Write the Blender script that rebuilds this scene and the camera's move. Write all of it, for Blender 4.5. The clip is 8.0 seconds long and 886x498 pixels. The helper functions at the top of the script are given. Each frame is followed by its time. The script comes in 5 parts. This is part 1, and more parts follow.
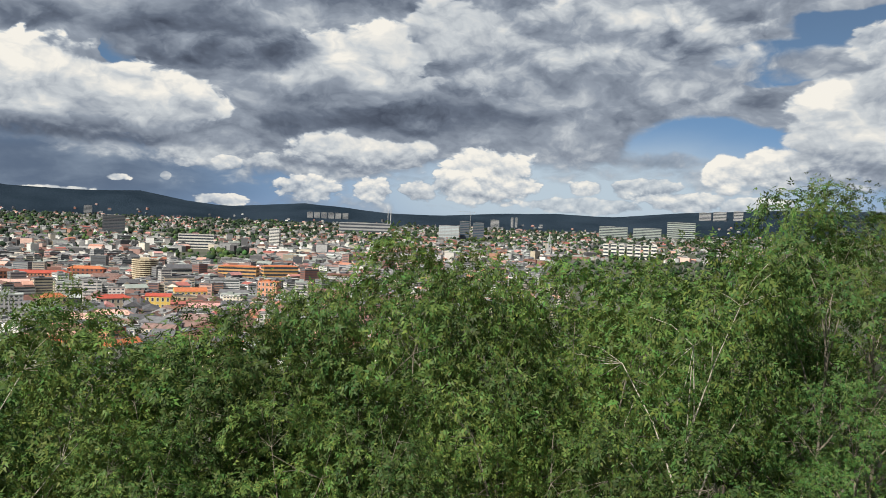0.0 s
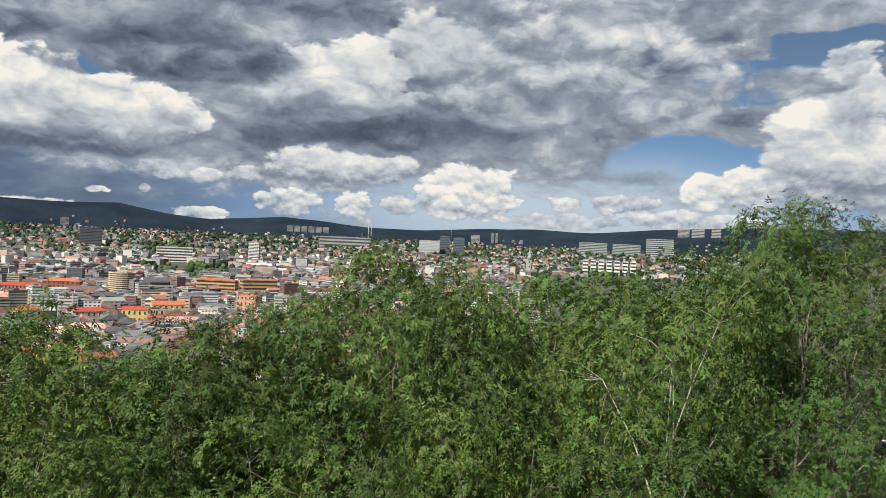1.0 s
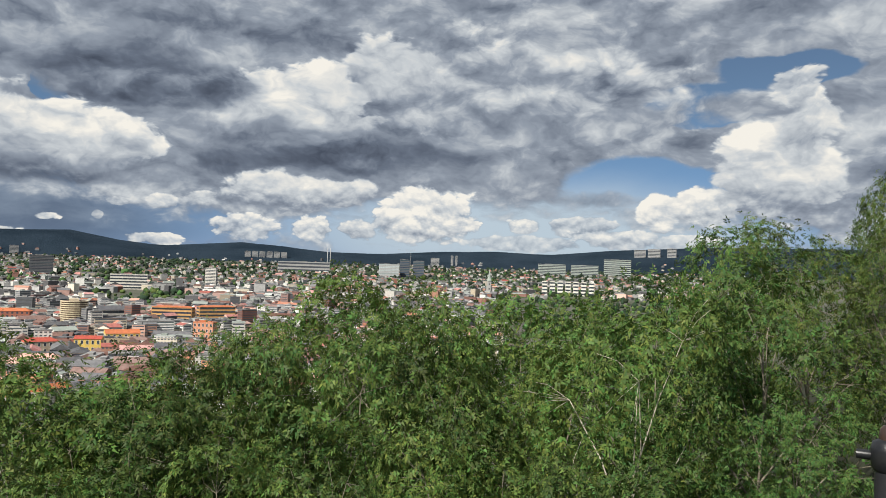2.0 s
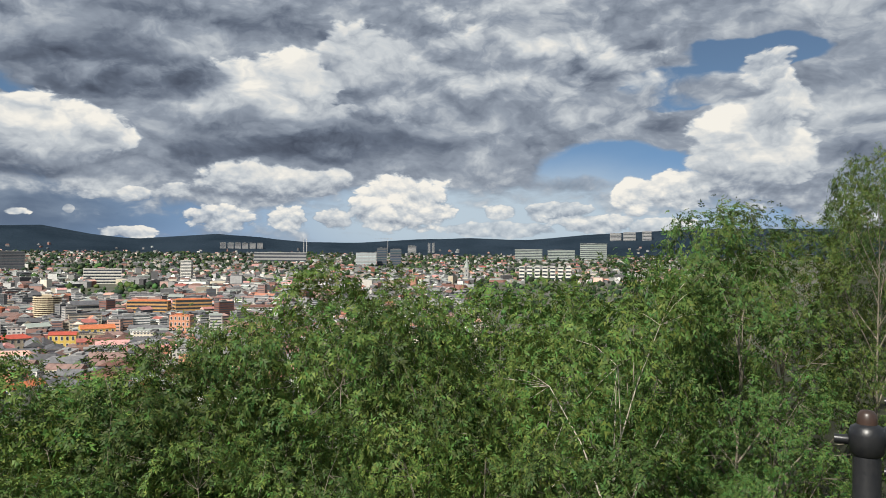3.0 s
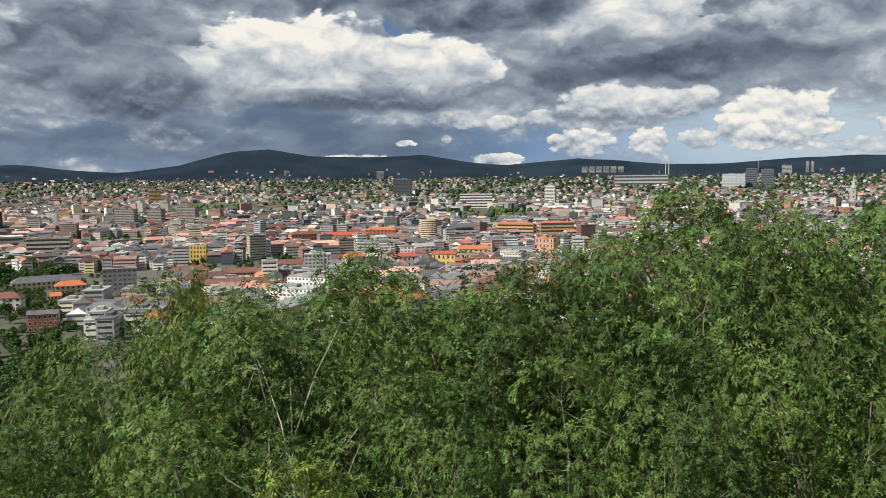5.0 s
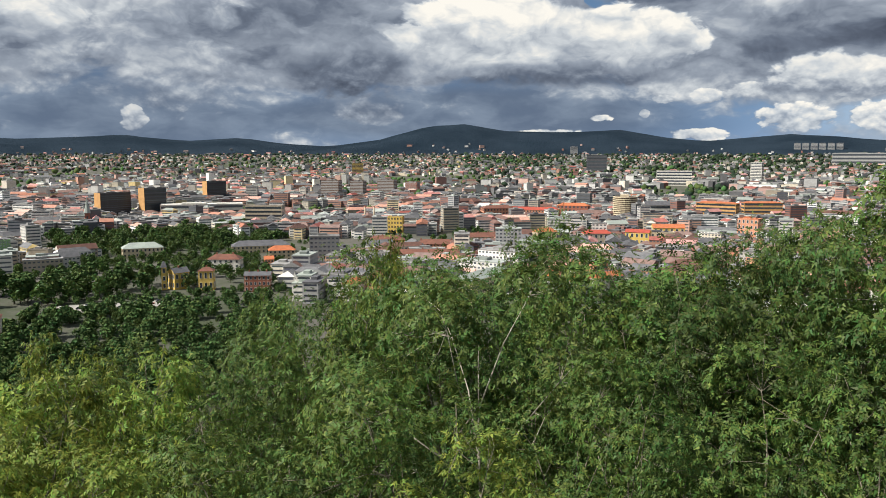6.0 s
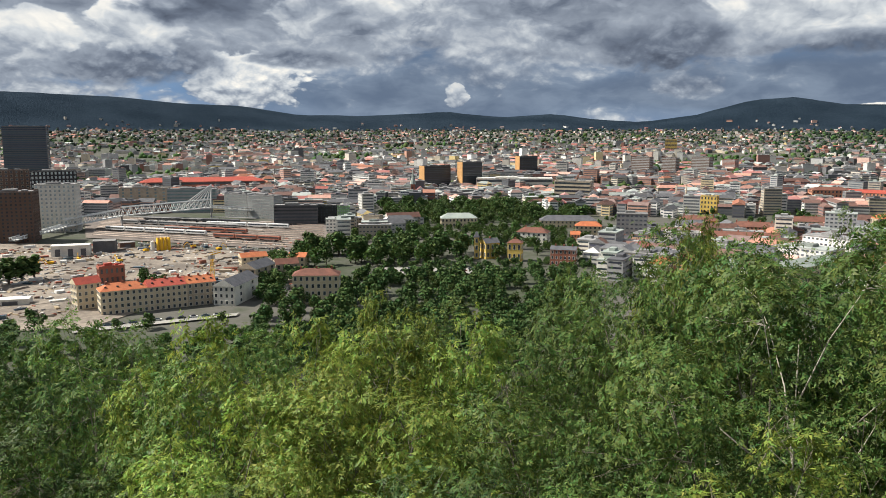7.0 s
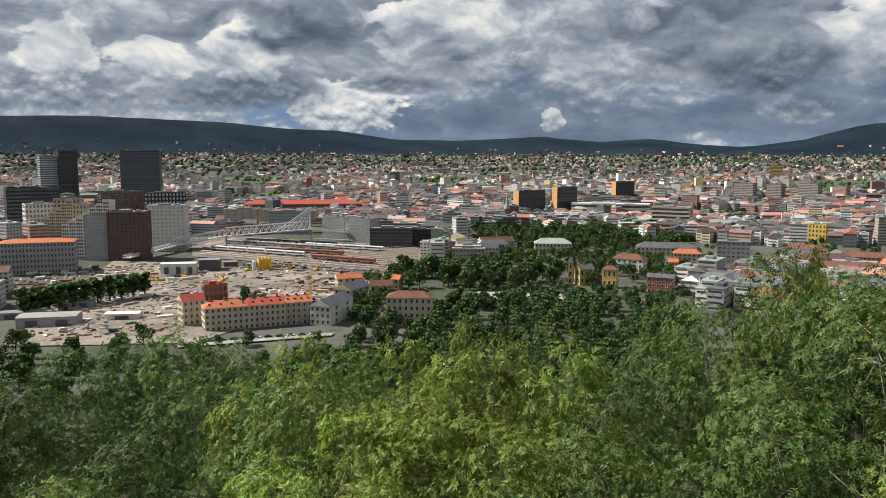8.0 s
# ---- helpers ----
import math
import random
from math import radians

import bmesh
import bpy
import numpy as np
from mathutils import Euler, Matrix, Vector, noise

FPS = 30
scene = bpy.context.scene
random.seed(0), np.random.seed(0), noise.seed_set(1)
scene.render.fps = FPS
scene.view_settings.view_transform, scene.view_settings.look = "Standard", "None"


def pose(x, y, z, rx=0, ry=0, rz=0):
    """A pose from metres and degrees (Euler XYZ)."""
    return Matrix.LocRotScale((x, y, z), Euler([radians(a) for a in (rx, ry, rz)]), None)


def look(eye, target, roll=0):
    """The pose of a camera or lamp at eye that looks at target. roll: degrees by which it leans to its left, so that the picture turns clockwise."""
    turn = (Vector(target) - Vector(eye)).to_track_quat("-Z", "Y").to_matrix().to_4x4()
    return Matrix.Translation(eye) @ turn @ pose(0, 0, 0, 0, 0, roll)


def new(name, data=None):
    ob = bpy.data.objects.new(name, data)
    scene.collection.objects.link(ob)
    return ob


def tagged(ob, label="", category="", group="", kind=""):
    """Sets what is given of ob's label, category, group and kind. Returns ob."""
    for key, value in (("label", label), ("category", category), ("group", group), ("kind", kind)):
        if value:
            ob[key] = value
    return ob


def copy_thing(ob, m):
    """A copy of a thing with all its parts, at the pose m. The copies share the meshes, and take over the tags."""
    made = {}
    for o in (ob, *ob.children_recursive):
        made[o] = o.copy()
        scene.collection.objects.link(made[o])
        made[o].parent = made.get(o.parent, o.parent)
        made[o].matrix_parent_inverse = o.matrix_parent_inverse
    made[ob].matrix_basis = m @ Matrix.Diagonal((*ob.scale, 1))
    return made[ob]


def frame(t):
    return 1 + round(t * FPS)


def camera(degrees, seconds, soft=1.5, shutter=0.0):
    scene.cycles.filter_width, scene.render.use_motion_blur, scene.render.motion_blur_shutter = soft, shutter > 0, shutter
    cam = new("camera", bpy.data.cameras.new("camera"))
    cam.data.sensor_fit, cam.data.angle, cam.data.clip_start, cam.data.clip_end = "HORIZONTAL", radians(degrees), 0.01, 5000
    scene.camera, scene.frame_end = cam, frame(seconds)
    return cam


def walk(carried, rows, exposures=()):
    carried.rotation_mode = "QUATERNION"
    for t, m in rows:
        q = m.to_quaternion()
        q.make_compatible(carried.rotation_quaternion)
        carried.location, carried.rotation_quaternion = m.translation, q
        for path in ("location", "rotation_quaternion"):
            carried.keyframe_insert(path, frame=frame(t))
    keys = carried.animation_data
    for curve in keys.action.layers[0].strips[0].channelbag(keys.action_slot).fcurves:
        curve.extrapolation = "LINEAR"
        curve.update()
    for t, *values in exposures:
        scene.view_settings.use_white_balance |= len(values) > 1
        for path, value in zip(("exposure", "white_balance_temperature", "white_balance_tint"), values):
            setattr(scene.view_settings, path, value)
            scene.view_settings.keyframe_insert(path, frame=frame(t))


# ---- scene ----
# A wooded terrace above a city. z = 0 is the city's low ground, the terrace lies at 100 m.
EYE = 101.6
cam = camera(58.4, 8.0, 0.9)
ROWS = [
    (0.0, 0.0, 0.0, 0.0, 0.0, -1.54, -2.15),
    (0.5, 0.001, -0.014, -0.001, -0.84, -1.56, -2.53),
    (1.0, -0.015, 0.003, 0.006, -1.37, -0.41, -2.58),
    (1.5, -0.07, -0.012, 0.007, -2.21, 0.83, -2.32),
    (2.0, -0.135, -0.04, 0.004, -4.22, 1.37, -1.8),
    (2.2, -0.145, -0.038, 0.006, -5.12, 1.5, -1.55),
    (3.3, -0.146, -0.014, 0.051, -5.72, -0.41, -0.38),
    (3.5, -0.144, -0.011, 0.043, -3.55, -1.18, -0.68),
    (4.0, -0.128, 0.014, 0.036, 6.71, -3.71, -0.8),
    (4.5, -0.159, 0.037, 0.024, 15.56, -5.06, -0.32),
    (4.7, -0.149, 0.025, 0.041, 17.39, -5.08, 0.16),
    (5.8, -0.116, 0.008, 0.01, 29.47, -6.1, 0.22),
    (6.0, -0.169, 0.06, -0.016, 33.51, -6.75, 0.03),
    (6.5, -0.171, 0.04, -0.01, 44.42, -8.21, -0.25),
    (7.0, -0.154, -0.042, -0.013, 55.54, -8.46, 0.0),
    (7.5, -0.15, -0.071, 0.011, 60.74, -7.48, -0.15),
    (8.0, -0.145, -0.083, 0.011, 62.32, -6.72, -0.15),
]
walk(cam, [(t, pose(x, y, EYE + z, 0, 0, yaw) @ pose(0, 0, 0, 90 + pitch) @ pose(0, 0, 0, 0, 0, -roll))
           for t, x, y, z, yaw, pitch, roll in ROWS],
     [(0.0, 0.47), (4.7, 0.47), (6.5, 0.63), (7.0, 0.65), (8.0, 0.5)])

# ---- sun and sky ----
SUN_AZ, SUN_EL = 140.0, 45.0          # degrees left of the y axis, degrees up
sun = new("sun", bpy.data.lights.new("sun", "SUN"))
sun.data.energy, sun.data.angle, sun.data.color = 5.0, radians(0.6), (1.0, 0.955, 0.86)
sun.matrix_world = look((-math.sin(radians(SUN_AZ)) * math.cos(radians(SUN_EL)) * 500,
                         math.cos(radians(SUN_AZ)) * math.cos(radians(SUN_EL)) * 500,
                         EYE + math.sin(radians(SUN_EL)) * 500), (0, 0, EYE))


class Node:
    """A socket of a node tree, with arithmetic."""
    tree = None

    def __init__(self, socket):
        self.s = socket

    @staticmethod
    def math(op, *args, clamp=False):
        n = Node.tree.nodes.new("ShaderNodeMath")
        n.operation, n.use_clamp = op, clamp
        for i, a in enumerate(args):
            if isinstance(a, Node):
                Node.tree.links.new(a.s, n.inputs[i])
            else:
                n.inputs[i].default_value = a
        return Node(n.outputs[0])

    def __add__(self, o): return Node.math("ADD", self, o)
    def __radd__(self, o): return Node.math("ADD", o, self)
    def __sub__(self, o): return Node.math("SUBTRACT", self, o)
    def __rsub__(self, o): return Node.math("SUBTRACT", o, self)
    def __mul__(self, o): return Node.math("MULTIPLY", self, o)
    def __rmul__(self, o): return Node.math("MULTIPLY", o, self)
    def __truediv__(self, o): return Node.math("DIVIDE", self, o)


def step(x, lo, hi):
    """0 below lo, 1 above hi, smooth between."""
    n = Node.tree.nodes.new("ShaderNodeMapRange")
    n.interpolation_type = "SMOOTHSTEP"
    Node.tree.links.new(x.s, n.inputs[0])
    n.inputs[1].default_value, n.inputs[2].default_value = lo, hi
    return Node(n.outputs[0])


def vec(x, y, z):
    n = Node.tree.nodes.new("ShaderNodeCombineXYZ")
    for i, a in enumerate((x, y, z)):
        if isinstance(a, Node):
            Node.tree.links.new(a.s, n.inputs[i])
        else:
            n.inputs[i].default_value = a
    return Node(n.outputs[0])


def fbm(v, scale, detail=6.0, rough=0.55, distort=0.0, flat=False):
    n = Node.tree.nodes.new("ShaderNodeTexNoise")
    if flat:
        n.noise_dimensions = "2D"
    if v is not None:
        Node.tree.links.new(v.s, n.inputs["Vector"])
    n.inputs["Scale"].default_value, n.inputs["Detail"].default_value = scale, detail
    n.inputs["Roughness"].default_value, n.inputs["Distortion"].default_value = rough, distort
    return Node(n.outputs[0])


def mix(f, a, b):
    n = Node.tree.nodes.new("ShaderNodeMix")
    n.data_type = "RGBA"
    for i, v in ((0, f), (6, a), (7, b)):
        if isinstance(v, Node):
            Node.tree.links.new(v.s, n.inputs[i])
        elif i:
            n.inputs[i].default_value = (*v, 1)
        else:
            n.inputs[i].default_value = v
    return Node(n.outputs[2])


world = bpy.data.worlds.new("world")
scene.world = world
world.use_nodes = True
Node.tree = world.node_tree
wt = world.node_tree
wt.nodes.clear()
tc = wt.nodes.new("ShaderNodeTexCoord")
sep = wt.nodes.new("ShaderNodeSeparateXYZ")
wt.links.new(tc.outputs["Generated"], sep.inputs[0])
dx, dy, dz = (Node(o) for o in sep.outputs)
A = Node.math("ARCTAN2", dx * -1.0, dy) * 57.2958        # degrees left of the y axis
E = Node.math("ARCSINE", dz) * 57.2958                   # degrees above eye level


def puffs(v, scale, detail=2.0):
    """Rounded heaps: high in the middle of each puff, smaller puffs on the larger ones."""
    n = Node.tree.nodes.new("ShaderNodeTexVoronoi")
    n.voronoi_dimensions, n.feature, n.normalize = "2D", "SMOOTH_F1", True
    Node.tree.links.new(v.s, n.inputs["Vector"])
    n.inputs["Scale"].default_value, n.inputs["Detail"].default_value = scale, detail
    n.inputs["Roughness"].default_value, n.inputs["Smoothness"].default_value = 0.55, 0.45
    return 1.0 - Node(n.outputs["Distance"])


# broad wind-blown noise bends everything; puffs heap the clouds up, coarse overhead and fine near the skyline
w1 = fbm(vec(A * 0.16 + 31.0, E * 0.30, 0.0), 1.0, 4.0, flat=True) - 0.5
w2 = fbm(vec(A * 0.16 + 94.0, E * 0.30, 0.0), 1.0, 4.0, flat=True) - 0.5
up = step(E, 2.5, 8.5)
fine = puffs(vec(A * 0.62 + w1 * 0.9 + 17.0, E * 0.95 + w2 * 0.9, 0.0), 1.0, 3.0) - 0.62
broad = puffs(vec(A * 0.24 + w1 * 0.9 + 77.0, E * 0.38 + w2 * 0.9, 0.0), 1.0, 4.0) - 0.62
fine_up = puffs(vec(A * 0.62 + w1 * 0.9 + 17.0, (E + 0.35) * 0.95 + w2 * 0.9, 0.0), 1.0, 3.0) - 0.62
broad_up = puffs(vec(A * 0.24 + w1 * 0.9 + 77.0, (E + 0.9) * 0.38 + w2 * 0.9, 0.0), 1.0, 4.0) - 0.62
heap = fine * (1.0 - up) + broad * up
relief = heap - (fine_up * (1.0 - up) + broad_up * up)
wisp = fbm(vec(A * 0.22 + w2 * 1.2 + 9.0, E * 0.55 + w1 * 1.2, 0.0), 1.0, 5.0, 0.5, flat=True) - 0.5
shade = relief * 0.75 + heap * 0.62 + wisp * 0.30
edge = heap * 2.1 + wisp * 1.5 + 0.1
Aw, Ew = A + w1 * 3.0 * (up + 0.25), E + w2 * 1.2 * (up + 0.25)


def madd(a, b, c):
    return Node.math("MULTIPLY_ADD", a, b, c)


def blend(f, a, b):
    """Between two numbers."""
    n = Node.tree.nodes.new("ShaderNodeMix")
    for k, x in ((0, f), (2, a), (3, b)):
        if isinstance(x, Node):
            Node.tree.links.new(x.s, n.inputs[k])
        else:
            n.inputs[k].default_value = x
    return Node(n.outputs[0])


def oval(a, e, wa, we):
    p, q = madd(Aw, 1 / wa, -a / wa), madd(Ew, 1 / we, -e / we)
    return q, madd(p, p, q * q)


def summed(rows):
    total = None
    for a, e, wa, we, k in rows:
        d = oval(a, e, wa, we)[1]
        b = Node.math("EXPONENT", d * d * -0.8) * k
        total = b if total is None else total + b
    return total


# the clouds, far ones first: azimuth, elevation of the base, half width, height, tones of top and base, density
CLOUDS = [
    (26.2, 1.2, 2.5, 0.7, 0.95, 0.7, 0.9), (16.0, 1.0, 1.9, 0.9, 1, 0.75, 0.9), (10.0, 1.7, 2.4, 1.8, 0.9, 0.6, 0.9),
    (5.0, 1.7, 1.6, 1.9, 0.95, 0.65, 0.95), (1.9, 1.9, 1.6, 1.6, 0.9, 0.6, 0.95), (-3.0, 2.2, 3.7, 4.0, 1, 0.62, 1),
    (-0.5, 2.2, 1.8, 2.0, 0.92, 0.62, 0.95), (-10.0, 2.7, 1.3, 1.2, 0.95, 0.65, 0.9), (-14.1, 2.6, 2.7, 1.5, 0.85, 0.55, 0.8),
    (-16.8, 1.8, 3.4, 1.4, 0.9, 0.62, 0.85), (-10.2, 1.5, 4.3, 1.0, 0.8, 0.6, 0.7), (-21.1, 1.7, 2.8, 1.1, 0.85, 0.62, 0.8),
    (22.5, 2.3, 0.9, 0.6, 1, 0.75, 0.95), (18.1, 3.6, 1.0, 0.6, 0.8, 0.55, 0.8), (15.3, 3.6, 1.0, 1.0, 0.95, 0.5, 0.9),
    (19.5, 2.6, 0.4, 0.7, 0.85, 0.55, 0.7), (12.8, 3.8, 1.5, 1.0, 0.85, 0.5, 0.9), (6.9, 4.0, 4.8, 2.9, 0.95, 0.42, 1),
    (2.8, 4.5, 2.4, 1.8, 0.92, 0.42, 1), (-15.1, 4.6, 4.2, 1.3, 0.5, 0.42, 0.8),
    (-19.3, 3.1, 1.5, 3.0, 1, 0.7, 1), (-22.5, 3.8, 2.8, 2.6, 0.98, 0.62, 1), (-26.8, 4.4, 4.2, 6.4, 0.98, 0.5, 1), (-28.5, 8.2, 2.2, 4.8, 1, 0.6, 1),
    (-7.8, 6.1, 6.4, 2.6, 0.55, 0.42, 0.85), (26.3, 5.9, 4.6, 5.6, 0.98, 0.55, 1), (20.5, 6.1, 3.4, 4.1, 0.95, 0.5, 1),
    (25.5, 4.9, 7.6, 2.2, 0.35, 0.2, 0.9), (-17.8, 8.8, 4.4, 3.7, 0.68, 0.42, 1), (-25.5, 10.6, 4.0, 2.2, 0.5, 0.34, 1),
    (-27.8, 11.4, 1.9, 2.7, 0.85, 0.6, 0.9), (6.2, 8.5, 6.0, 5.8, 0.92, 0.5, 1), (-0.6, 11.8, 3.6, 4.9, 0.85, 0.5, 1),
    (-8.7, 8.8, 13.3, 8.7, 0.64, 0.42, 1), (2.9, 6.5, 10.0, 3.4, 0.3, 0.02, 1), (9.4, 8.2, 4.7, 1.9, 0.45, 0.2, 0.8),
    (18.3, 9.9, 6.2, 6.2, 0.3, 0.05, 1), (27.6, 11.6, 3.5, 2.0, 0.25, 0.08, 1), (12.6, 10.6, 4.2, 3.4, 0.3, 0.12, 0.9),
    (54.7, 1.8, 0.8, 1.6, 0.75, 0.5, 0.8), (51.2, 3.6, 6.9, 4.4, 0.55, 0.38, 0.7), (60.4, 4.8, 4.8, 5.1, 0.55, 0.36, 0.9),
    (61.5, 7.1, 1.9, 2.7, 0.95, 0.6, 0.9), (29.7, 5.7, 7.9, 5.7, 1, 0.5, 1), (20.7, 6.1, 4.9, 4.5, 0.97, 0.5, 1),
    (26.5, 4.7, 10.6, 1.7, 0.34, 0.12, 0.95), (40.1, 4.0, 5.5, 4.2, 0.3, 0.08, 1), (43.9, 8.1, 8.8, 4.0, 0.34, 0.18, 0.9),
    (38.9, 2.4, 2.8, 1.6, 0.4, 0.25, 0.8), (69.3, 2.0, 4.6, 3.5, 0.95, 0.48, 1), (87.0, 3.0, 5.6, 2.5, 0.6, 0.3, 0.9),
    (75.9, 3.3, 6.4, 2.9, 0.32, 0.14, 0.95), (87.6, 4.6, 2.6, 3.8, 0.95, 0.5, 1), (82.0, 5.2, 2.5, 2.9, 0.98, 0.5, 1),
    (75.9, 5.4, 3.4, 3.7, 1, 0.45, 1), (84.5, 7.3, 7.5, 4.5, 0.62, 0.42, 0.8), (62.1, 6.4, 6.0, 4.9, 0.8, 0.48, 0.9),
    (65.7, 4.4, 4.0, 1.4, 0.3, 0.18, 0.9), (58.5, 5.0, 2.8, 1.6, 0.42, 0.3, 0.8), (72.0, 6.9, 4.7, 4.1, 0.3, 0.1, 1),
    (51.9, 8.4, 5.8, 3.3, 0.66, 0.45, 0.8),
]
BLUE = [(-18.6, 6.6, 5.0, 1.6, 1.0), (-22.5, 11.6, 4.0, 1.2, 1.0), (-27.5, 13.6, 4.0, 1.2, 1.0), (22.6, 11.0, 0.8, 0.8, .9), (88, 9.9, 2, .5, .8)]
RAIN = [(55, 2.6, 18, 3.8, 1.0), (27, 3.0, 13, 3.0, 1.0)]
PALE = [(-10, 2.6, 17, 3.6, 1.0)]
rain = Node.math("MULTIPLY", summed(RAIN), 1.0, clamp=True)
pale = Node.math("MULTIPLY", summed(PALE), 1.0, clamp=True)
field = fbm(vec(A * 0.13 + w1 * 0.6 + 52.0, E * 0.34 + w2 * 0.6, 0.0), 1.0, 5.0, 0.55, flat=True) - 0.5
cover = step(field * 0.8 + heap * 0.3 - summed(BLUE) * 0.9 - rain * 0.30 - pale * 0.25 - step(E, 7.0, 2.0) * 0.28 + 0.36, -0.10, 0.14)
tone = Node.math("ADD", shade * 0.7 + field * 0.9, 0.46, clamp=True)
for a, e, wa, ht, t_top, t_base, dense in CLOUDS:
    q, d = oval(a, e + ht * 0.42, wa * 1.05, ht * 0.58)
    mask = step(edge - d + 0.72, 0.0, 0.34 if t_top > 0.7 else 0.9) * dense
    lit = madd(q, (t_top - t_base) * 0.62, shade + ((t_top + t_base) / 2 - 0.02))
    tone = blend(mask, tone, lit)
    cover = Node.math("MAXIMUM", cover, mask)
tone = Node.math("ADD", tone, 0.0, clamp=True)
ramp = wt.nodes.new("ShaderNodeValToRGB")
ramp.color_ramp.elements[0].color = (0.042, 0.052, 0.075, 1)
ramp.color_ramp.elements[1].color = (0.66, 0.635, 0.58, 1)
for at, col in ((0.25, (0.100, 0.121, 0.160)), (0.5, (0.212, 0.242, 0.288)), (0.75, (0.42, 0.445, 0.465))):
    ramp.color_ramp.elements.new(at).color = (*col, 1)
wt.links.new(tone.s, ramp.inputs[0])
sky = wt.nodes.new("ShaderNodeTexSky")
sky.sky_type, sky.sun_disc = "NISHITA", False
sky.sun_elevation, sky.sun_rotation = radians(SUN_EL), radians(-SUN_AZ)
sky.air_density, sky.dust_density, sky.ozone_density, sky.altitude = 1.0, 0.2, 4.0, 100
scale = wt.nodes.new("ShaderNodeVectorMath")
scale.operation = "SCALE"
scale.inputs["Scale"].default_value = 0.042
wt.links.new(sky.outputs[0], scale.inputs[0])
haze = step(E, 14.0, 2.0) * 0.55
clear = mix(haze, Node(scale.outputs[0]), (0.050, 0.185, 0.47))
# behind the clouds: pale haze towards the north, falling rain towards the west
behind = mix(pale * 0.9, clear, (0.38, 0.45, 0.50))
behind = mix(rain, behind, mix(step(field + wisp * 0.5, -0.22, 0.22), (0.082, 0.112, 0.165), (0.150, 0.190, 0.250)))
final = mix(cover, behind, Node(ramp.outputs[0]))
bg = wt.nodes.new("ShaderNodeBackground")
bg.inputs["Strength"].default_value = 1.0
out = wt.nodes.new("ShaderNodeOutputWorld")
wt.links.new(final.s, bg.inputs[0])
wt.links.new(bg.outputs[0], out.inputs[0])


# ---- materials ----
def material(name, col, col2=None, scale=1.0, rough=0.8, metal=0.0, per="", vary=0.25, bump=0.0, fine=8.0, trans=0.0, spec=0.3):
    """Two colours mixed by coarse and fine noise in metres, varied by piece (per: object or island)."""
    m = bpy.data.materials.new(name)
    m.use_nodes = True
    Node.tree = t = m.node_tree
    t.nodes.clear()
    co = t.nodes.new("ShaderNodeTexCoord")
    v = Node(co.outputs["Object"])
    big, small = fbm(v, scale, 4.0), fbm(v, scale * fine, 5.0, 0.65)
    f = step(big * 0.6 + small * 0.4, 0.36, 0.64)
    c2 = col2 or tuple(k * 0.7 for k in col)
    c = mix(f, col, c2)
    if per:
        info = t.nodes.new("ShaderNodeObjectInfo" if per == "object" else "ShaderNodeNewGeometry")
        rnd = Node(info.outputs["Random" if per == "object" else "Random Per Island"])
        hsv = t.nodes.new("ShaderNodeHueSaturation")
        t.links.new((rnd * (2 * vary) + (1 - vary)).s, hsv.inputs["Value"])
        t.links.new((Node.math("FRACT", rnd * 7.3) * 0.05 * vary / 0.25 + (0.5 - 0.025 * vary / 0.25)).s, hsv.inputs["Hue"])
        t.links.new(c.s, hsv.inputs["Color"])
        c = Node(hsv.outputs[0])
    if trans:                                          # each tree has its own tint
        info = t.nodes.new("ShaderNodeObjectInfo")
        own = Node(info.outputs["Random"])
        hsv = t.nodes.new("ShaderNodeHueSaturation")
        t.links.new((own * 0.5 + 0.75).s, hsv.inputs["Value"])
        t.links.new((own * 0.024 + 0.480).s, hsv.inputs["Hue"])
        t.links.new(c.s, hsv.inputs["Color"])
        c = Node(hsv.outputs[0])
    b = t.nodes.new("ShaderNodeBsdfPrincipled")
    t.links.new(c.s, b.inputs["Base Color"])
    t.links.new((small * 0.25 + (rough - 0.12)).s, b.inputs["Roughness"])
    b.inputs["Metallic"].default_value = metal
    b.inputs["Specular IOR Level"].default_value = spec
    if bump:
        bn = t.nodes.new("ShaderNodeBump")
        bn.inputs["Strength"].default_value, bn.inputs["Distance"].default_value = bump, 0.05 / scale
        t.links.new(small.s, bn.inputs["Height"])
        t.links.new(bn.outputs[0], b.inputs["Normal"])
    shader = b.outputs[0]
    if trans:
        tr = t.nodes.new("ShaderNodeBsdfTranslucent")
        lit = t.nodes.new("ShaderNodeHueSaturation")
        lit.inputs["Value"].default_value, lit.inputs["Hue"].default_value = 1.25, 0.485
        t.links.new(c.s, lit.inputs["Color"])
        t.links.new(lit.outputs[0], tr.inputs[0])
        ms = t.nodes.new("ShaderNodeMixShader")
        ms.inputs[0].default_value = trans
        t.links.new(shader, ms.inputs[1])
        t.links.new(tr.outputs[0], ms.inputs[2])
        shader = ms.outputs[0]
    o = t.nodes.new("ShaderNodeOutputMaterial")
    t.links.new(shader, o.inputs[0])
    return m


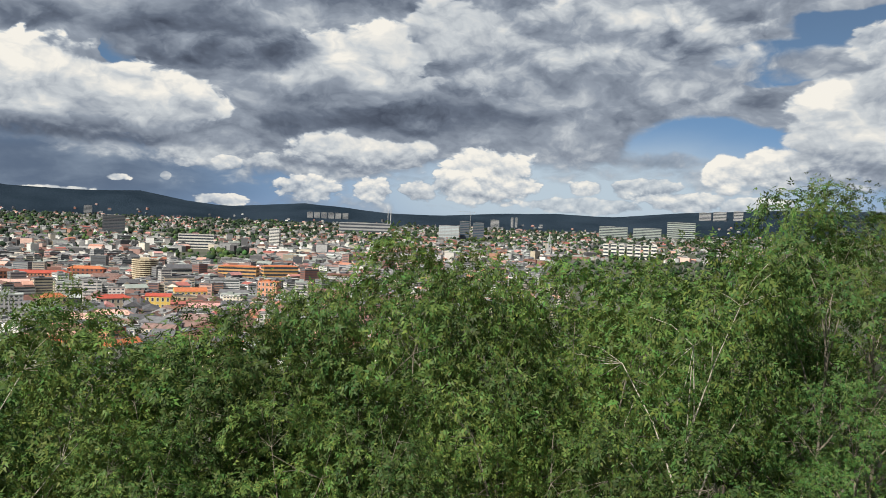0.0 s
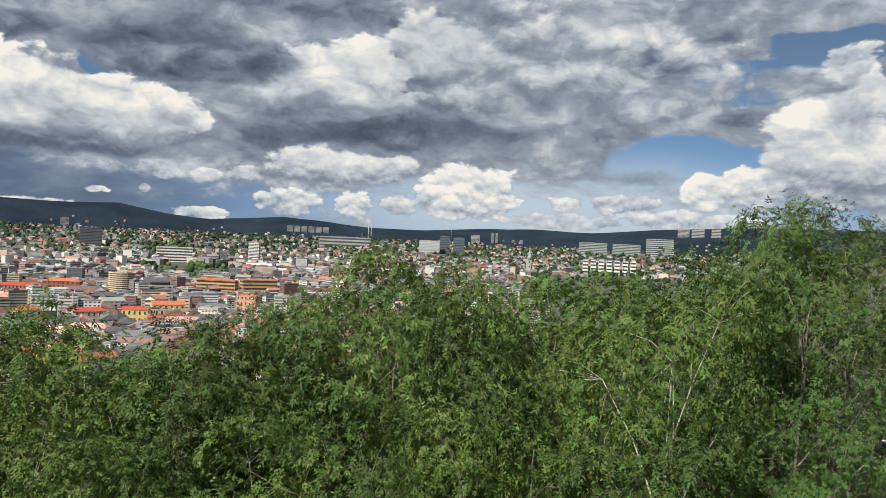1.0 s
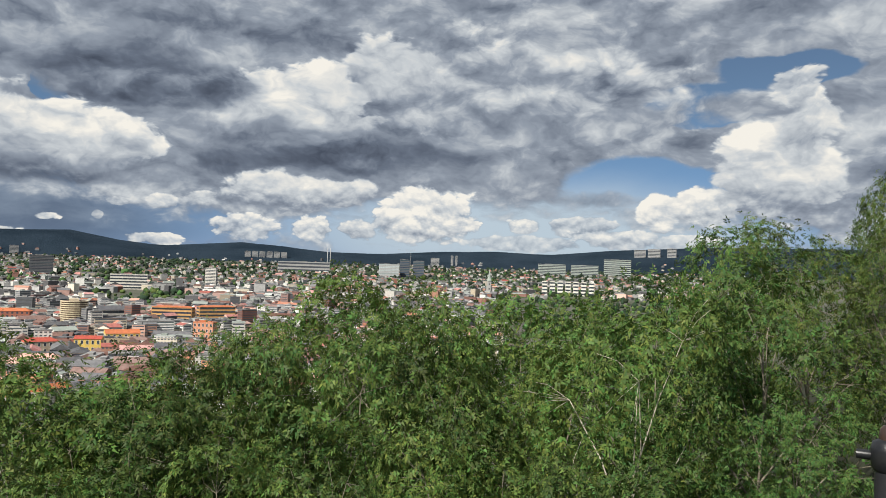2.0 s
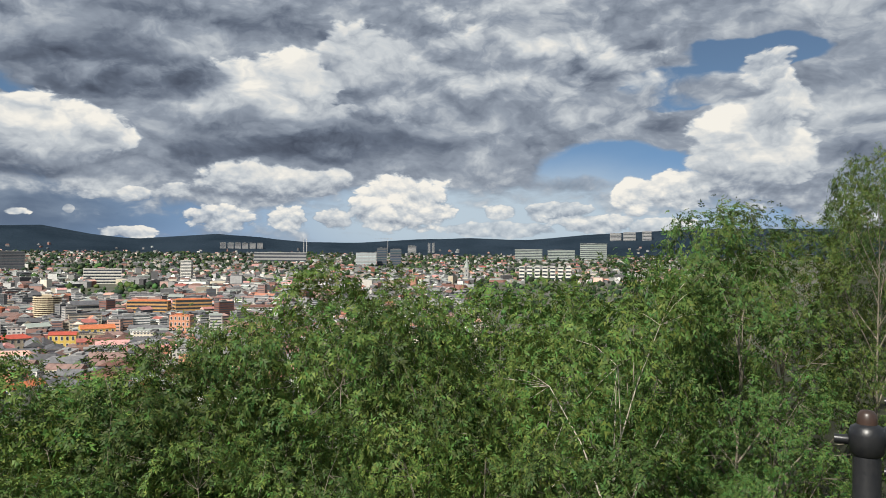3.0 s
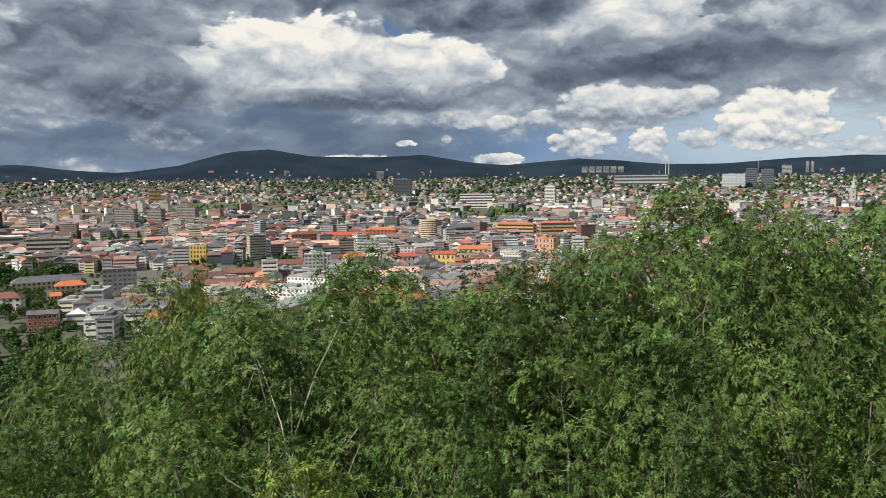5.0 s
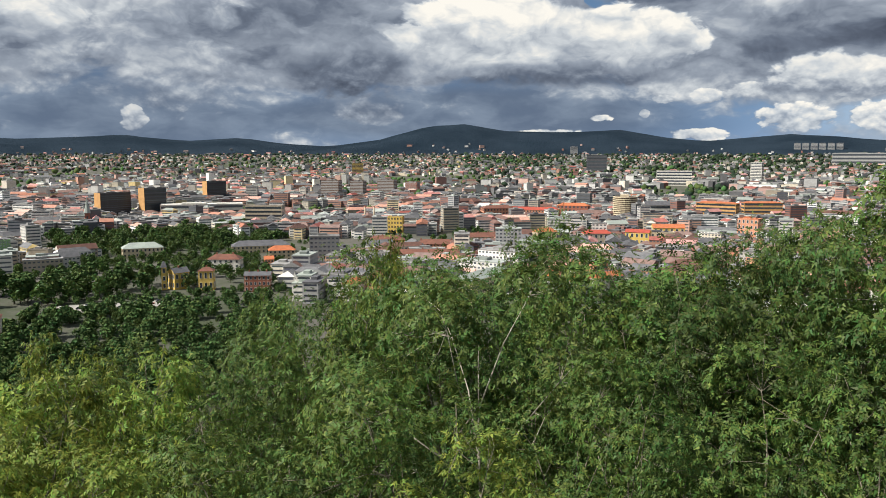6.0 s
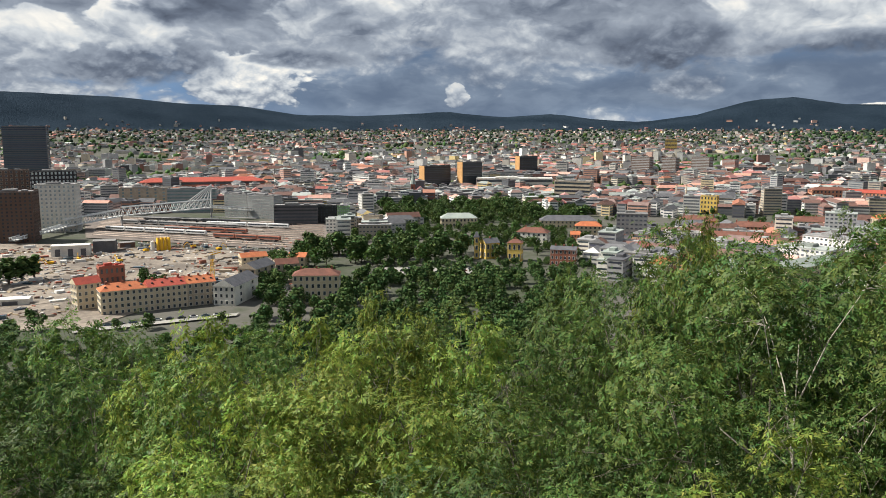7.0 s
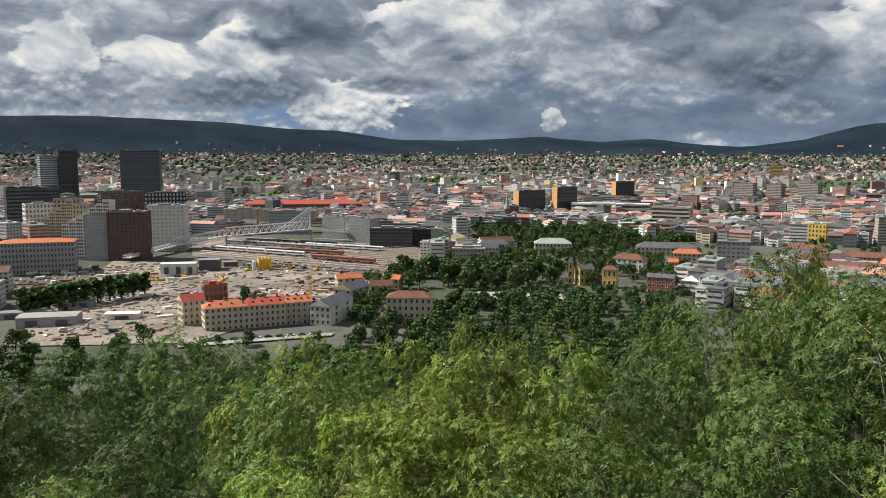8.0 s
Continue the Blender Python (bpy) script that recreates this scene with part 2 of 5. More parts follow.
LEAF = material("leaf_mid_green", (0.106, 0.176, 0.038), (0.066, 0.117, 0.026), 0.5, 0.58, per="island", vary=0.4, trans=0.26, spec=0.22)
LEAF_FRESH = material("leaf_fresh_green", (0.215, 0.300, 0.056), (0.142, 0.218, 0.040), 0.5, 0.58, per="island", vary=0.4, trans=0.3, spec=0.22)
LEAF_DEEP = material("leaf_deep_green", (0.066, 0.122, 0.028), (0.040, 0.078, 0.019), 0.5, 0.58, per="island", vary=0.4, trans=0.24, spec=0.22)
LEAF_FAR = material("leaf_far_green", (0.084, 0.138, 0.042), (0.040, 0.078, 0.026), 0.08, 0.8, per="island", vary=0.4, spec=0.1)
CONIFER = material("leaf_dark_wood", (0.034, 0.052, 0.030), (0.020, 0.034, 0.022), 0.01, 0.9, per="island", vary=0.35, spec=0.05)
BARK = material("bark_grey", (0.22, 0.195, 0.15), (0.10, 0.088, 0.065), 3.0, 0.9, bump=0.5)
BARK_PALE = material("bark_pale", (0.46, 0.42, 0.35), (0.26, 0.23, 0.18), 3.0, 0.9, bump=0.5)
BARK_DARK = material("bark_dark", (0.12, 0.10, 0.075), (0.06, 0.05, 0.04), 3.0, 0.9, bump=0.5)
GRAVEL = material("site_gravel", (0.31, 0.26, 0.21), (0.14, 0.118, 0.10), 0.022, 0.95, fine=14, bump=0.3)
ASPHALT = material("asphalt", (0.10, 0.10, 0.10), (0.065, 0.065, 0.07), 0.1, 0.9)
PAVING = material("pale_paving", (0.34, 0.32, 0.29), (0.26, 0.25, 0.23), 0.1, 0.9)
IRON = material("black_iron", (0.010, 0.011, 0.013), (0.016, 0.016, 0.017), 8.0, 0.36, spec=0.5, bump=0.15)
WOOD = material("raw_wood", (0.42, 0.34, 0.23), (0.30, 0.23, 0.15), 0.5, 0.85)
STEEL_WHITE = material("white_steel", (0.72, 0.72, 0.70), (0.60, 0.60, 0.58), 0.2, 0.55)
STEEL = material("rail_steel", (0.22, 0.17, 0.14), (0.14, 0.11, 0.09), 0.4, 0.6, metal=0.4)
GLASS = material("window_glass", (0.035, 0.045, 0.055), (0.06, 0.07, 0.085), 0.08, 0.22, per="object", vary=0.4, spec=0.6)
GLASS_FAR = material("window_glass_far", (0.05, 0.06, 0.075), (0.09, 0.10, 0.12), 0.02, 0.35, per="island", vary=0.5, spec=0.5)
GLASS_BLUE = material("glass_blue", (0.05, 0.085, 0.12), (0.035, 0.06, 0.09), 0.05, 0.2, per="object", vary=0.3, spec=0.6)
GLASS_TEAL = material("glass_teal", (0.26, 0.35, 0.36), (0.16, 0.23, 0.25), 0.08, 0.25, per="object", vary=0.3, spec=0.6)
GLASS_PALE = material("glass_pale", (0.42, 0.48, 0.50), (0.26, 0.31, 0.33), 0.15, 0.3, per="object", vary=0.3, spec=0.6)


def plaster(name, r, g, b, scale=0.25):
    return material(name, (r, g, b), (r * 0.8, g * 0.78, b * 0.76), scale, 0.85, bump=0.15)


WHITE, CREAM, YELLOW = plaster("plaster_white", .70, .68, .63), plaster("plaster_cream", .62, .53, .38), plaster("plaster_yellow", .66, .47, .13)
SALMON, BRICK, BEIGE = plaster("plaster_salmon", .58, .28, .18), plaster("red_brick", .33, .13, .09), plaster("plaster_beige", .46, .39, .30)
GREY, DGREY, BLACK = plaster("concrete_grey", .36, .36, .36), plaster("dark_grey_cladding", .12, .12, .13), plaster("black_cladding", .035, .037, .042)
BROWN, ORANGE, GREENW = plaster("brown_cladding", .14, .09, .07), plaster("orange_panel", .58, .33, .14), plaster("green_panel", .22, .42, .18)
TILE = material("roof_orange_tile", (0.50, 0.165, 0.07), (0.37, 0.115, 0.055), 0.3, 0.85, fine=10, bump=0.3)
TILE_RED = material("roof_red_tile", (0.42, 0.085, 0.055), (0.30, 0.06, 0.045), 0.3, 0.85, fine=10, bump=0.3)
TILE_BROWN = material("roof_brown_tile", (0.20, 0.085, 0.06), (0.13, 0.06, 0.045), 0.3, 0.85, fine=10, bump=0.3)
SLATE = material("roof_slate", (0.13, 0.13, 0.14), (0.08, 0.08, 0.09), 0.3, 0.7)
COPPER = material("roof_grey_green", (0.34, 0.38, 0.34), (0.26, 0.29, 0.27), 0.1, 0.7)
FELT = material("flat_roof_felt", (0.27, 0.26, 0.25), (0.17, 0.17, 0.17), 0.15, 0.9)
GLOW_YELLOW = plaster("yellow_machine", .80, .45, .03)


# ---- mesh helpers ----
class Mesh:
    """Gathers vertices and faces with a material slot each."""

    def __init__(self):
        self.v, self.f, self.m = [], [], []

    def add(self, verts, faces, slot=0):
        k = len(self.v)
        self.v.extend(verts)
        self.f.extend([tuple(i + k for i in f) for f in faces])
        self.m.extend([slot] * len(faces))

    def box(self, x0, y0, z0, x1, y1, z1, slot=0, bottom=False):
        f = [(4, 5, 6, 7), (0, 1, 5, 4), (1, 2, 6, 5), (2, 3, 7, 6), (3, 0, 4, 7)]
        if bottom:
            f.append((3, 2, 1, 0))
        self.add([(x0, y0, z0), (x1, y0, z0), (x1, y1, z0), (x0, y1, z0), (x0, y0, z1), (x1, y0, z1), (x1, y1, z1), (x0, y1, z1)], f, slot)

    def roof(self, x0, y0, x1, y1, z, rise, inset=0.0, slot=0, over=0.5, gable_slot=None):
        """A ridge along the longer side; inset 0 makes gables, more makes hips."""
        x0, y0, x1, y1 = x0 - over, y0 - over, x1 + over, y1 + over
        ym = (y0 + y1) / 2
        v = [(x0, y0, z), (x1, y0, z), (x1, y1, z), (x0, y1, z), (x0 + inset, ym, z + rise), (x1 - inset, ym, z + rise)]
        self.add(v, [(0, 1, 5, 4), (2, 3, 4, 5), (0, 3, 2, 1)], slot)
        self.add([v[1], v[2], v[5], v[3], v[0], v[4]], [(0, 1, 2), (3, 4, 5)], slot if gable_slot is None else gable_slot)

    def tube(self, path, radii, sides=6, slot=0):
        rings, k = [], len(self.v)
        n = len(path)
        for i, (p, r) in enumerate(zip(path, radii)):
            p = Vector(p)
            d = (Vector(path[min(i + 1, n - 1)]) - Vector(path[max(i - 1, 0)])).normalized()
            a = d.orthogonal().normalized() if abs(d.z) > 0.99 else d.cross(Vector((0, 0, 1))).normalized()
            b = d.cross(a)
            for s in range(sides):
                w = 2 * math.pi * s / sides
                self.v.append(tuple(p + (a * math.cos(w) + b * math.sin(w)) * r))
        for i in range(n - 1):
            for s in range(sides):
                t = (s + 1) % sides
                self.f.append((k + i * sides + s, k + i * sides + t, k + (i + 1) * sides + t, k + (i + 1) * sides + s))
                self.m.append(slot)
        self.f.append(tuple(k + (n - 1) * sides + s for s in range(sides)))
        self.m.append(slot)

    def lathe(self, profile, sides=20, slot=0):
        """profile: (radius, z) rows from below."""
        k = len(self.v)
        for r, z in profile:
            self.v.extend([(r * math.cos(2 * math.pi * s / sides), r * math.sin(2 * math.pi * s / sides), z) for s in range(sides)])
        for i in range(len(profile) - 1):
            for s in range(sides):
                t = (s + 1) % sides
                self.f.append((k + i * sides + s, k + i * sides + t, k + (i + 1) * sides + t, k + (i + 1) * sides + s))
                self.m.append(slot)

    def data(self, name, mats, smooth=False):
        me = bpy.data.meshes.new(name)
        me.from_pydata(self.v, [], self.f)
        for m in mats:
            me.materials.append(m)
        if len(mats) > 1:
            me.polygons.foreach_set("material_index", self.m)
        if smooth:
            me.polygons.foreach_set("use_smooth", [True] * len(self.f))
        me.update()
        return me


def part(name, mesh, mats, parent=None, label="", smooth=False, m=None):
    """Links a mesh as one object under a thing or a part."""
    data = mesh.data(name, mats if isinstance(mats, (list, tuple)) else [mats], smooth) if isinstance(mesh, Mesh) else mesh
    ob = new(name, data)
    if parent is not None:
        ob.parent = parent
    if m is not None:
        ob.matrix_basis = m
    if label:
        ob["label"] = label
    return ob


def thing(name, m, label, category, group=""):
    ob = new(name)
    ob.matrix_basis = m
    return tagged(ob, label, category, group)


# ---- the lie of the land ----
R_AT = [0, 2.2, 4, 7, 10, 16, 30, 60, 120, 220, 320, 390, 900, 1200, 1500, 2000, 2500, 3000, 3500, 3900]
Z_AT = [100, 99.9, 97.2, 93.5, 90.5, 86, 77, 66, 46, 22, 9, 4, 3, 3, 6, 20, 36, 57, 82, 102]
RIDGE_AZ = [-40, -23.6, -16.4, -12.2, -4.6, .3, 3.9, 10, 15.4, 18, 21, 24.6, 29, 31.9, 34.5, 38, 41.6, 44.7, 47.8, 51.3, 55.3, 61.7, 65.7, 69.7, 73.7, 77.5, 86.4, 91, 110]
RIDGE_EL = [2.0, 2.0, 1.6, 1.19, 1.2, .86, .88, 1.37, .94, 1.21, 1.75, 1.6, 1.7, 2.18, 2.06, 1.1, .62, .8, 1.2, .97, 1.33, 1.04, 1.11, 1.73, 1.85, 2.24, 2.53, 2.41, 2.0]
R_FOOT, R_TOP = 3900.0, 4650.0


def smooth01(x):
    x = np.clip(x, 0, 1)
    return x * x * (3 - 2 * x)


def ground_z(x, y):
    x, y = np.asarray(x, float), np.asarray(y, float)
    r, az = np.hypot(x, y), np.degrees(np.arctan2(-x, y))
    z = np.interp(r, R_AT, Z_AT)
    high = smooth01((-20 - az) / 14) + smooth01((az - 105) / 20)          # the ridge that the terrace belongs to
    plateau = np.interp(r, [0, 5, 9, 20, 60, 400, 900, 4000], [100, 100, 98.5, 97, 99, 95, 90, 100])
    z = z + (plateau - z) * np.clip(high, 0, 1)
    top = EYE + R_TOP * np.tan(np.radians(np.interp(az, RIDGE_AZ, RIDGE_EL)))
    k = smooth01((r - R_FOOT) / (R_TOP - R_FOOT))
    return z + (top - z) * k


def spot(az, r, z=None):
    """The place at that azimuth (degrees left of the y axis) and distance, on the ground."""
    x, y = -math.sin(radians(az)) * r, math.cos(radians(az)) * r
    return Vector((x, y, float(ground_z(x, y)) if z is None else z))


def reach(az, el, lo=300):
    """How far off the ground is met at that elevation."""
    r = np.arange(lo, 4650, 4.0)
    z = ground_z(-np.sin(np.radians(az)) * r, np.cos(np.radians(az)) * r)
    hit = np.nonzero(z >= EYE + r * math.tan(radians(el)))[0]
    return float(r[hit[0]]) if len(hit) else 4600.0


def facing(az, r, turn=0.0, z=None):
    """A pose on the ground whose -y side faces the terrace, turned to its left by turn degrees."""
    return Matrix.Translation(spot(az, r, z)) @ pose(0, 0, 0, 0, 0, az + turn)


# ground: one sheet out to the skyline
GROUND = material("ground", (0.110, 0.102, 0.090), (0.048, 0.060, 0.032), 0.006, 0.95, fine=12)
FOREST_FLOOR = material("forest_floor", (0.035, 0.040, 0.018), (0.018, 0.020, 0.010), 0.3, 0.95, bump=0.4)
# distant haze is put into the hill forest's bluish, lightened base colour
HAZY_HILL_WOOD = material("hill_forest", (0.023, 0.036, 0.052), (0.012, 0.021, 0.032), 0.004, 0.95, fine=25, bump=0.6, spec=0.02)
gm = Mesh()
radii = [0.0] + list(np.geomspace(1.5, 300, 36)) + list(np.linspace(330, 3900, 60)) + list(np.linspace(3950, 4650, 15)) + [4800.0]
azs = np.concatenate([np.arange(-60, 120, 1.0), np.arange(120, 300, 10.0)])
na = len(azs)
for r in radii:
    gx, gy = -np.sin(np.radians(azs)) * r, np.cos(np.radians(azs)) * r
    aa = (azs + 180) % 360 - 180
    gz = ground_z(gx, gy)
    for a, b, c in zip(gx, gy, gz):
        j = noise.noise((a * 0.004, b * 0.004, 0.3)) * (14 if 4300 < r < 4600 else 0.0)
        gm.v.append((a, b, c + j))
for i in range(len(radii) - 1):
    for j in range(na):
        k = (j + 1) % na
        gm.f.append((i * na + j, (i + 1) * na + j, (i + 1) * na + k, i * na + k))
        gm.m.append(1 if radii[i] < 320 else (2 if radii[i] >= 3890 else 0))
ground = part("ground", gm, [GROUND, FOREST_FLOOR, HAZY_HILL_WOOD], smooth=True)
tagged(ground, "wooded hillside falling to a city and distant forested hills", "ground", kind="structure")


# ---- trees ----
def leaf_arrays(centres, outs, size, rng, droop):
    """Compound leaves of five leaflets, lying over the crown's surface and drooping. Returns vertex and face arrays."""
    n = len(centres)
    unit = lambda a: a / (np.linalg.norm(a, axis=1, keepdims=True) + 1e-9)
    nor = unit(outs * 0.7 + np.array([0, 0, 0.45]) + rng.normal(0, 0.38, (n, 3)))
    d = outs * 0.5 + rng.normal(0, 0.75, (n, 3)) + np.array([0, 0, -droop])
    d = unit(d - nor * np.sum(d * nor, 1, keepdims=True) * 0.8)
    side = unit(np.cross(nor, d))
    s = size * rng.uniform(0.65, 1.3, (n, 1))
    vs = []
    for at, sg in ((0.26, -1), (0.32, 1), (0.58, -1), (0.64, 1), (0.76, 0)):
        base = centres + d * s * at - nor * s * (at * at * 0.3)
        ax = d if sg == 0 else unit(d * 0.6 + side * sg * 0.8 - nor * 0.2)
        across = unit(np.cross(ax, nor))
        L, W = s * (0.68 if sg == 0 else 0.60), s * 0.135
        mid = base + ax * L * 0.18
        vs.append(np.stack([mid + across * W, base + ax * L - nor * L * 0.22, mid - across * W], 1))
    v = np.concatenate(vs, 1).reshape(-1, 3)
    return v, np.arange(len(v)).reshape(-1, 3)


def array_mesh(name, v, q, mat):
    me = bpy.data.meshes.new(name)
    me.vertices.add(len(v))
    me.vertices.foreach_set("co", np.asarray(v, np.float32).ravel())
    me.loops.add(q.size)
    me.loops.foreach_set("vertex_index", q.astype(np.int32).ravel())
    me.polygons.add(len(q))
    me.polygons.foreach_set("loop_start", np.arange(0, q.size, q.shape[1], dtype=np.int32))
    me.materials.append(mat)
    me.update(calc_edges=True)
    me.validate()
    return me


def make_tree(seed, height, spread, lobes, leaves, size, leaf, bark, label, first=0.3, droop=0.35, stem=1.0, shag=1.0, name="broadleaf_tree"):
    """A trunk, limbs and twigs, and a domed crown of leafy boughs, each of many sprays of leaves."""
    rng = np.random.default_rng(seed)
    root = thing(name, Matrix(), label, "tree", "trees on the hillside")
    wood = Mesh()
    bend = rng.normal(0, 0.3, 2)
    mid = lambda k: Vector((bend[0] * k * k * 1.5 + 0.15 * math.sin(5 * k), bend[1] * k * k * 1.5 + 0.12 * math.cos(4 * k), height * k))
    ks = np.linspace(0, 0.84, 9)
    wood.tube([mid(k) for k in ks], [0.0065 * height * (1 - k / 0.86) ** 0.9 * stem + 0.004 for k in ks], 7)
    centres, outs = [], []
    for i in range(lobes):
        k = first + (0.93 - first) * (i + 0.5) / lobes
        t = (k - first) / (1 - first)
        a = i * 2.4 + rng.normal(0, 0.3)
        way = Vector((math.cos(a), math.sin(a), 0))
        env = spread * math.sqrt(max(0.04, 1 - abs((t - 0.28) / 0.74) ** 2.1))
        rad = spread * (0.40 - 0.08 * t) * rng.uniform(0.75, 1.25)
        c = mid(k) + way * max(env - rad * 0.9, 0.0) * rng.uniform(0.75, 1.08)
        foot = mid(max(k - 0.16, 0.12))
        r0 = (0.0042 * height * (1 - k) + 0.014) * stem
        elbow = foot.lerp(c, 0.5) + Vector(rng.normal(0, 0.1, 3)) + Vector((0, 0, 0.12 * rad))
        wood.tube([foot, elbow, c], [r0, r0 * 0.7, r0 * 0.35], 5)
        count = int(leaves / lobes / 7)
        d = rng.normal(0, 1, (count, 3)) + np.array([way.x * 0.75, way.y * 0.75, 0.55])
        d /= np.linalg.norm(d, axis=1, keepdims=True)
        p = np.array(c) + d * rad * (rng.uniform(0.74, 1.0, (count, 1)) + 0.10 * shag * rng.exponential(0.6, (count, 1)) * (d[:, 2:] > -0.2))
        for q in range(6):
            tip = Vector(p[q])
            wood.tube([c, c.lerp(tip, 0.55) + Vector(rng.normal(0, 0.06, 3)), tip], [r0 * 0.32, r0 * 0.22, 0.005], 4)
        centres.append(np.repeat(p, 7, 0) + rng.normal(0, size * 0.55, (count * 7, 3)))
        outs.append(np.repeat(d, 7, 0))
    part("trunk", wood, bark, root, smooth=True)
    v, q = leaf_arrays(np.concatenate(centres), np.concatenate(outs), size, rng, droop)
    part("crown", array_mesh("crown", v, q, leaf), [], root)
    root["height"], root["width"] = float(np.percentile(v[:, 2], 99.7)), spread
    return root


NEAR = [
    make_tree(11, 12.0, 2.9, 18, 5400, 0.165, LEAF, BARK, "broadleaf tree with feathered mid-green leaves on the slope"),
    make_tree(12, 12.0, 2.8, 17, 5400, 0.165, LEAF_DEEP, BARK, "broadleaf tree with dense deep-green leaves on the slope"),
    make_tree(13, 12.0, 2.7, 17, 5000, 0.18, LEAF_FRESH, BARK, "broadleaf tree with fresh yellow-green drooping leaves on the slope", droop=0.9, shag=2.0),
    make_tree(14, 12.0, 2.7, 17, 4400, 0.165, LEAF, BARK_PALE, "sparse pale-stemmed tree with open crown on the slope", first=0.25, stem=0.85, shag=1.2),
]
LATER = [
    make_tree(21, 26.0, 4.0, 18, 2600, 0.30, LEAF, BARK_DARK, "tall broadleaf tree with mid-green crown lower on the slope", first=0.55),
    make_tree(22, 26.0, 3.8, 18, 2600, 0.30, LEAF_DEEP, BARK_DARK, "tall broadleaf tree with dark green crown lower on the slope", first=0.55),
]
prng = np.random.default_rng(5)
# the skyline of the woods: azimuth, elevation
LINE_AZ = [-42, -34, -32.5, -31.2, -29.3, -27, -23.3, -21.5, -19.4, -16.5, -15, -12.7, -7.6, -6, -3.9, -1.9, .2, 2.7, 3.8, 5.9, 8.7, 9.8, 12.5, 15.2, 17.5, 22.5,
           28.5, 32.8, 36, 37.8, 39.4, 41, 43.4, 45.7, 48.3, 49.4, 52, 55.2, 59, 61.6, 65.8, 69.1, 71.6, 74, 77.9, 81, 83.1, 86.4, 88.9, 100]
LINE_EL = [7.5, 7.4, 8.2, 5.9, 4.4, 3.6, 3.8, 2.1, .8, -.6, -1.5, -2.2, -1.8, -2.9, -1.8, -1.0, -.4, -.3, -1.1, -.7, -2.2, -4.1, -5.5, -5.2, -6.4, -6.6,
           -5.8, -6.8, -7.6, -7.8, -5.6, -5.3, -7.0, -6.8, -10, -12.6, -12.8, -12.2, -13.4, -11.7, -14.6, -12.8, -14, -13, -13.3, -12.4, -11.3, -12.1, -13.7, -14]


def plant(kind, az, r, el, turn=None, wide=1.0):
    """A tree at that azimuth and distance whose top shows at elevation el from the terrace."""
    p = spot(az, r)
    h = EYE + r * math.tan(radians(el)) - p.z
    k = h / kind["height"]
    w = min(k, 1.25) * wide
    t = float(prng.uniform(0, 360)) if turn is None else turn
    ob = copy_thing(kind, pose(p.x, p.y, p.z - 0.1, 0, 0, t))
    ob.scale = (w, w, k)
    return ob


def under_line(kind, az, r, wide=1.0, lower=0.0):
    """Plants a tree whose domed crown stays below the skyline of the woods, lower degrees under it."""
    half = math.degrees(kind["width"] * 1.1 * wide / r)
    el = 90.0
    for u in np.linspace(-1, 1, 13):
        drop = math.degrees(0.14 * 13 / r) * abs(u) ** 2.2
        el = min(el, float(np.interp(az + u * half, LINE_AZ, LINE_EL)) + drop)
    return plant(kind, az, r, el - lower, wide=wide)


# the front row: kind, azimuth, distance, width
for kind, az, r, wide in (
        (1, -40, 20, 1), (1, -36, 21, .9), (1, -32.8, 19, .5), (0, -34.5, 17, .7), (0, -29, 18, .9), (1, -26, 16, .9), (0, -23.2, 19, .5), (1, -19.5, 17, .9), (3, -16.5, 14, .8),
        (0, -13.5, 18, 1), (0, -10, 20, .9), (0, -7.6, 18, .7), (1, -4.5, 17, .8), (0, .5, 16.5, .95), (0, 2.6, 18, .8), (1, 5.9, 17, .8), (0, 8, 18, .7), (1, 11, 17, .8),
        (0, 14.2, 18, 1), (1, 17.5, 16, .9), (0, 20.5, 18, 1), (1, 23.5, 16, 1), (0, 28, 17, 1), (3, 31.5, 14, .9), (1, 34.5, 17, .9), (0, 37.2, 19, .7),
        (2, 40.4, 20, .55), (0, 42.2, 18, .7), (1, 45.0, 18, .75), (0, 46.8, 20, .5), (0, 51, 15, .9), (2, 55, 15, .85), (0, 58.5, 16, .7), (2, 61.6, 17, .5),
        (2, 64.5, 14, .9), (2, 69, 15, .8), (0, 73.5, 15, .9), (2, 77, 16, .8), (0, 80.5, 17, .8), (1, 83.2, 22, .8), (1, 86.5, 21, .9), (1, 91, 20, 1), (0, 96, 18, 1)):
    under_line(NEAR[kind], az, r, wide, -0.3)
# nearer crowns below them
for kind, az, r, lower, wide in (
        (1, -37, 13, 9, .9), (1, -28, 12, 10.5, .9), (1, -20, 11.5, 11, .9), (1, -13, 12, 10, .8), (0, -6, 12.5, 7.5, .8), (1, 4, 12, 9, .9), (0, 11.5, 11.5, 8, .9),
        (1, 20, 11.5, 8, .9), (0, 25, 12, 8, .8), (0, 36, 11, 6.5, 1), (1, 42, 11.5, 8, 1), (0, 48, 11, 5.5, 1), (2, 57, 11, 4.5, 1), (2, 66, 11, 4, 1), (2, 75, 11.5, 4.5, 1),
        (1, 84, 13, 5, 1), (0, 91, 12, 5, 1)):
    under_line(NEAR[kind], az, r, wide, lower)
for i in range(4, 11):
    plant(NEAR[(1, 2, 0)[i % 3]], -2 + i * 9.5 + float(prng.uniform(-1, 1)), 8.2 + float(prng.uniform(-.4, .6)), -19 - 3.5 * smooth01((i - 3) / 3) - 1.5 * (i % 2), wide=1.1)
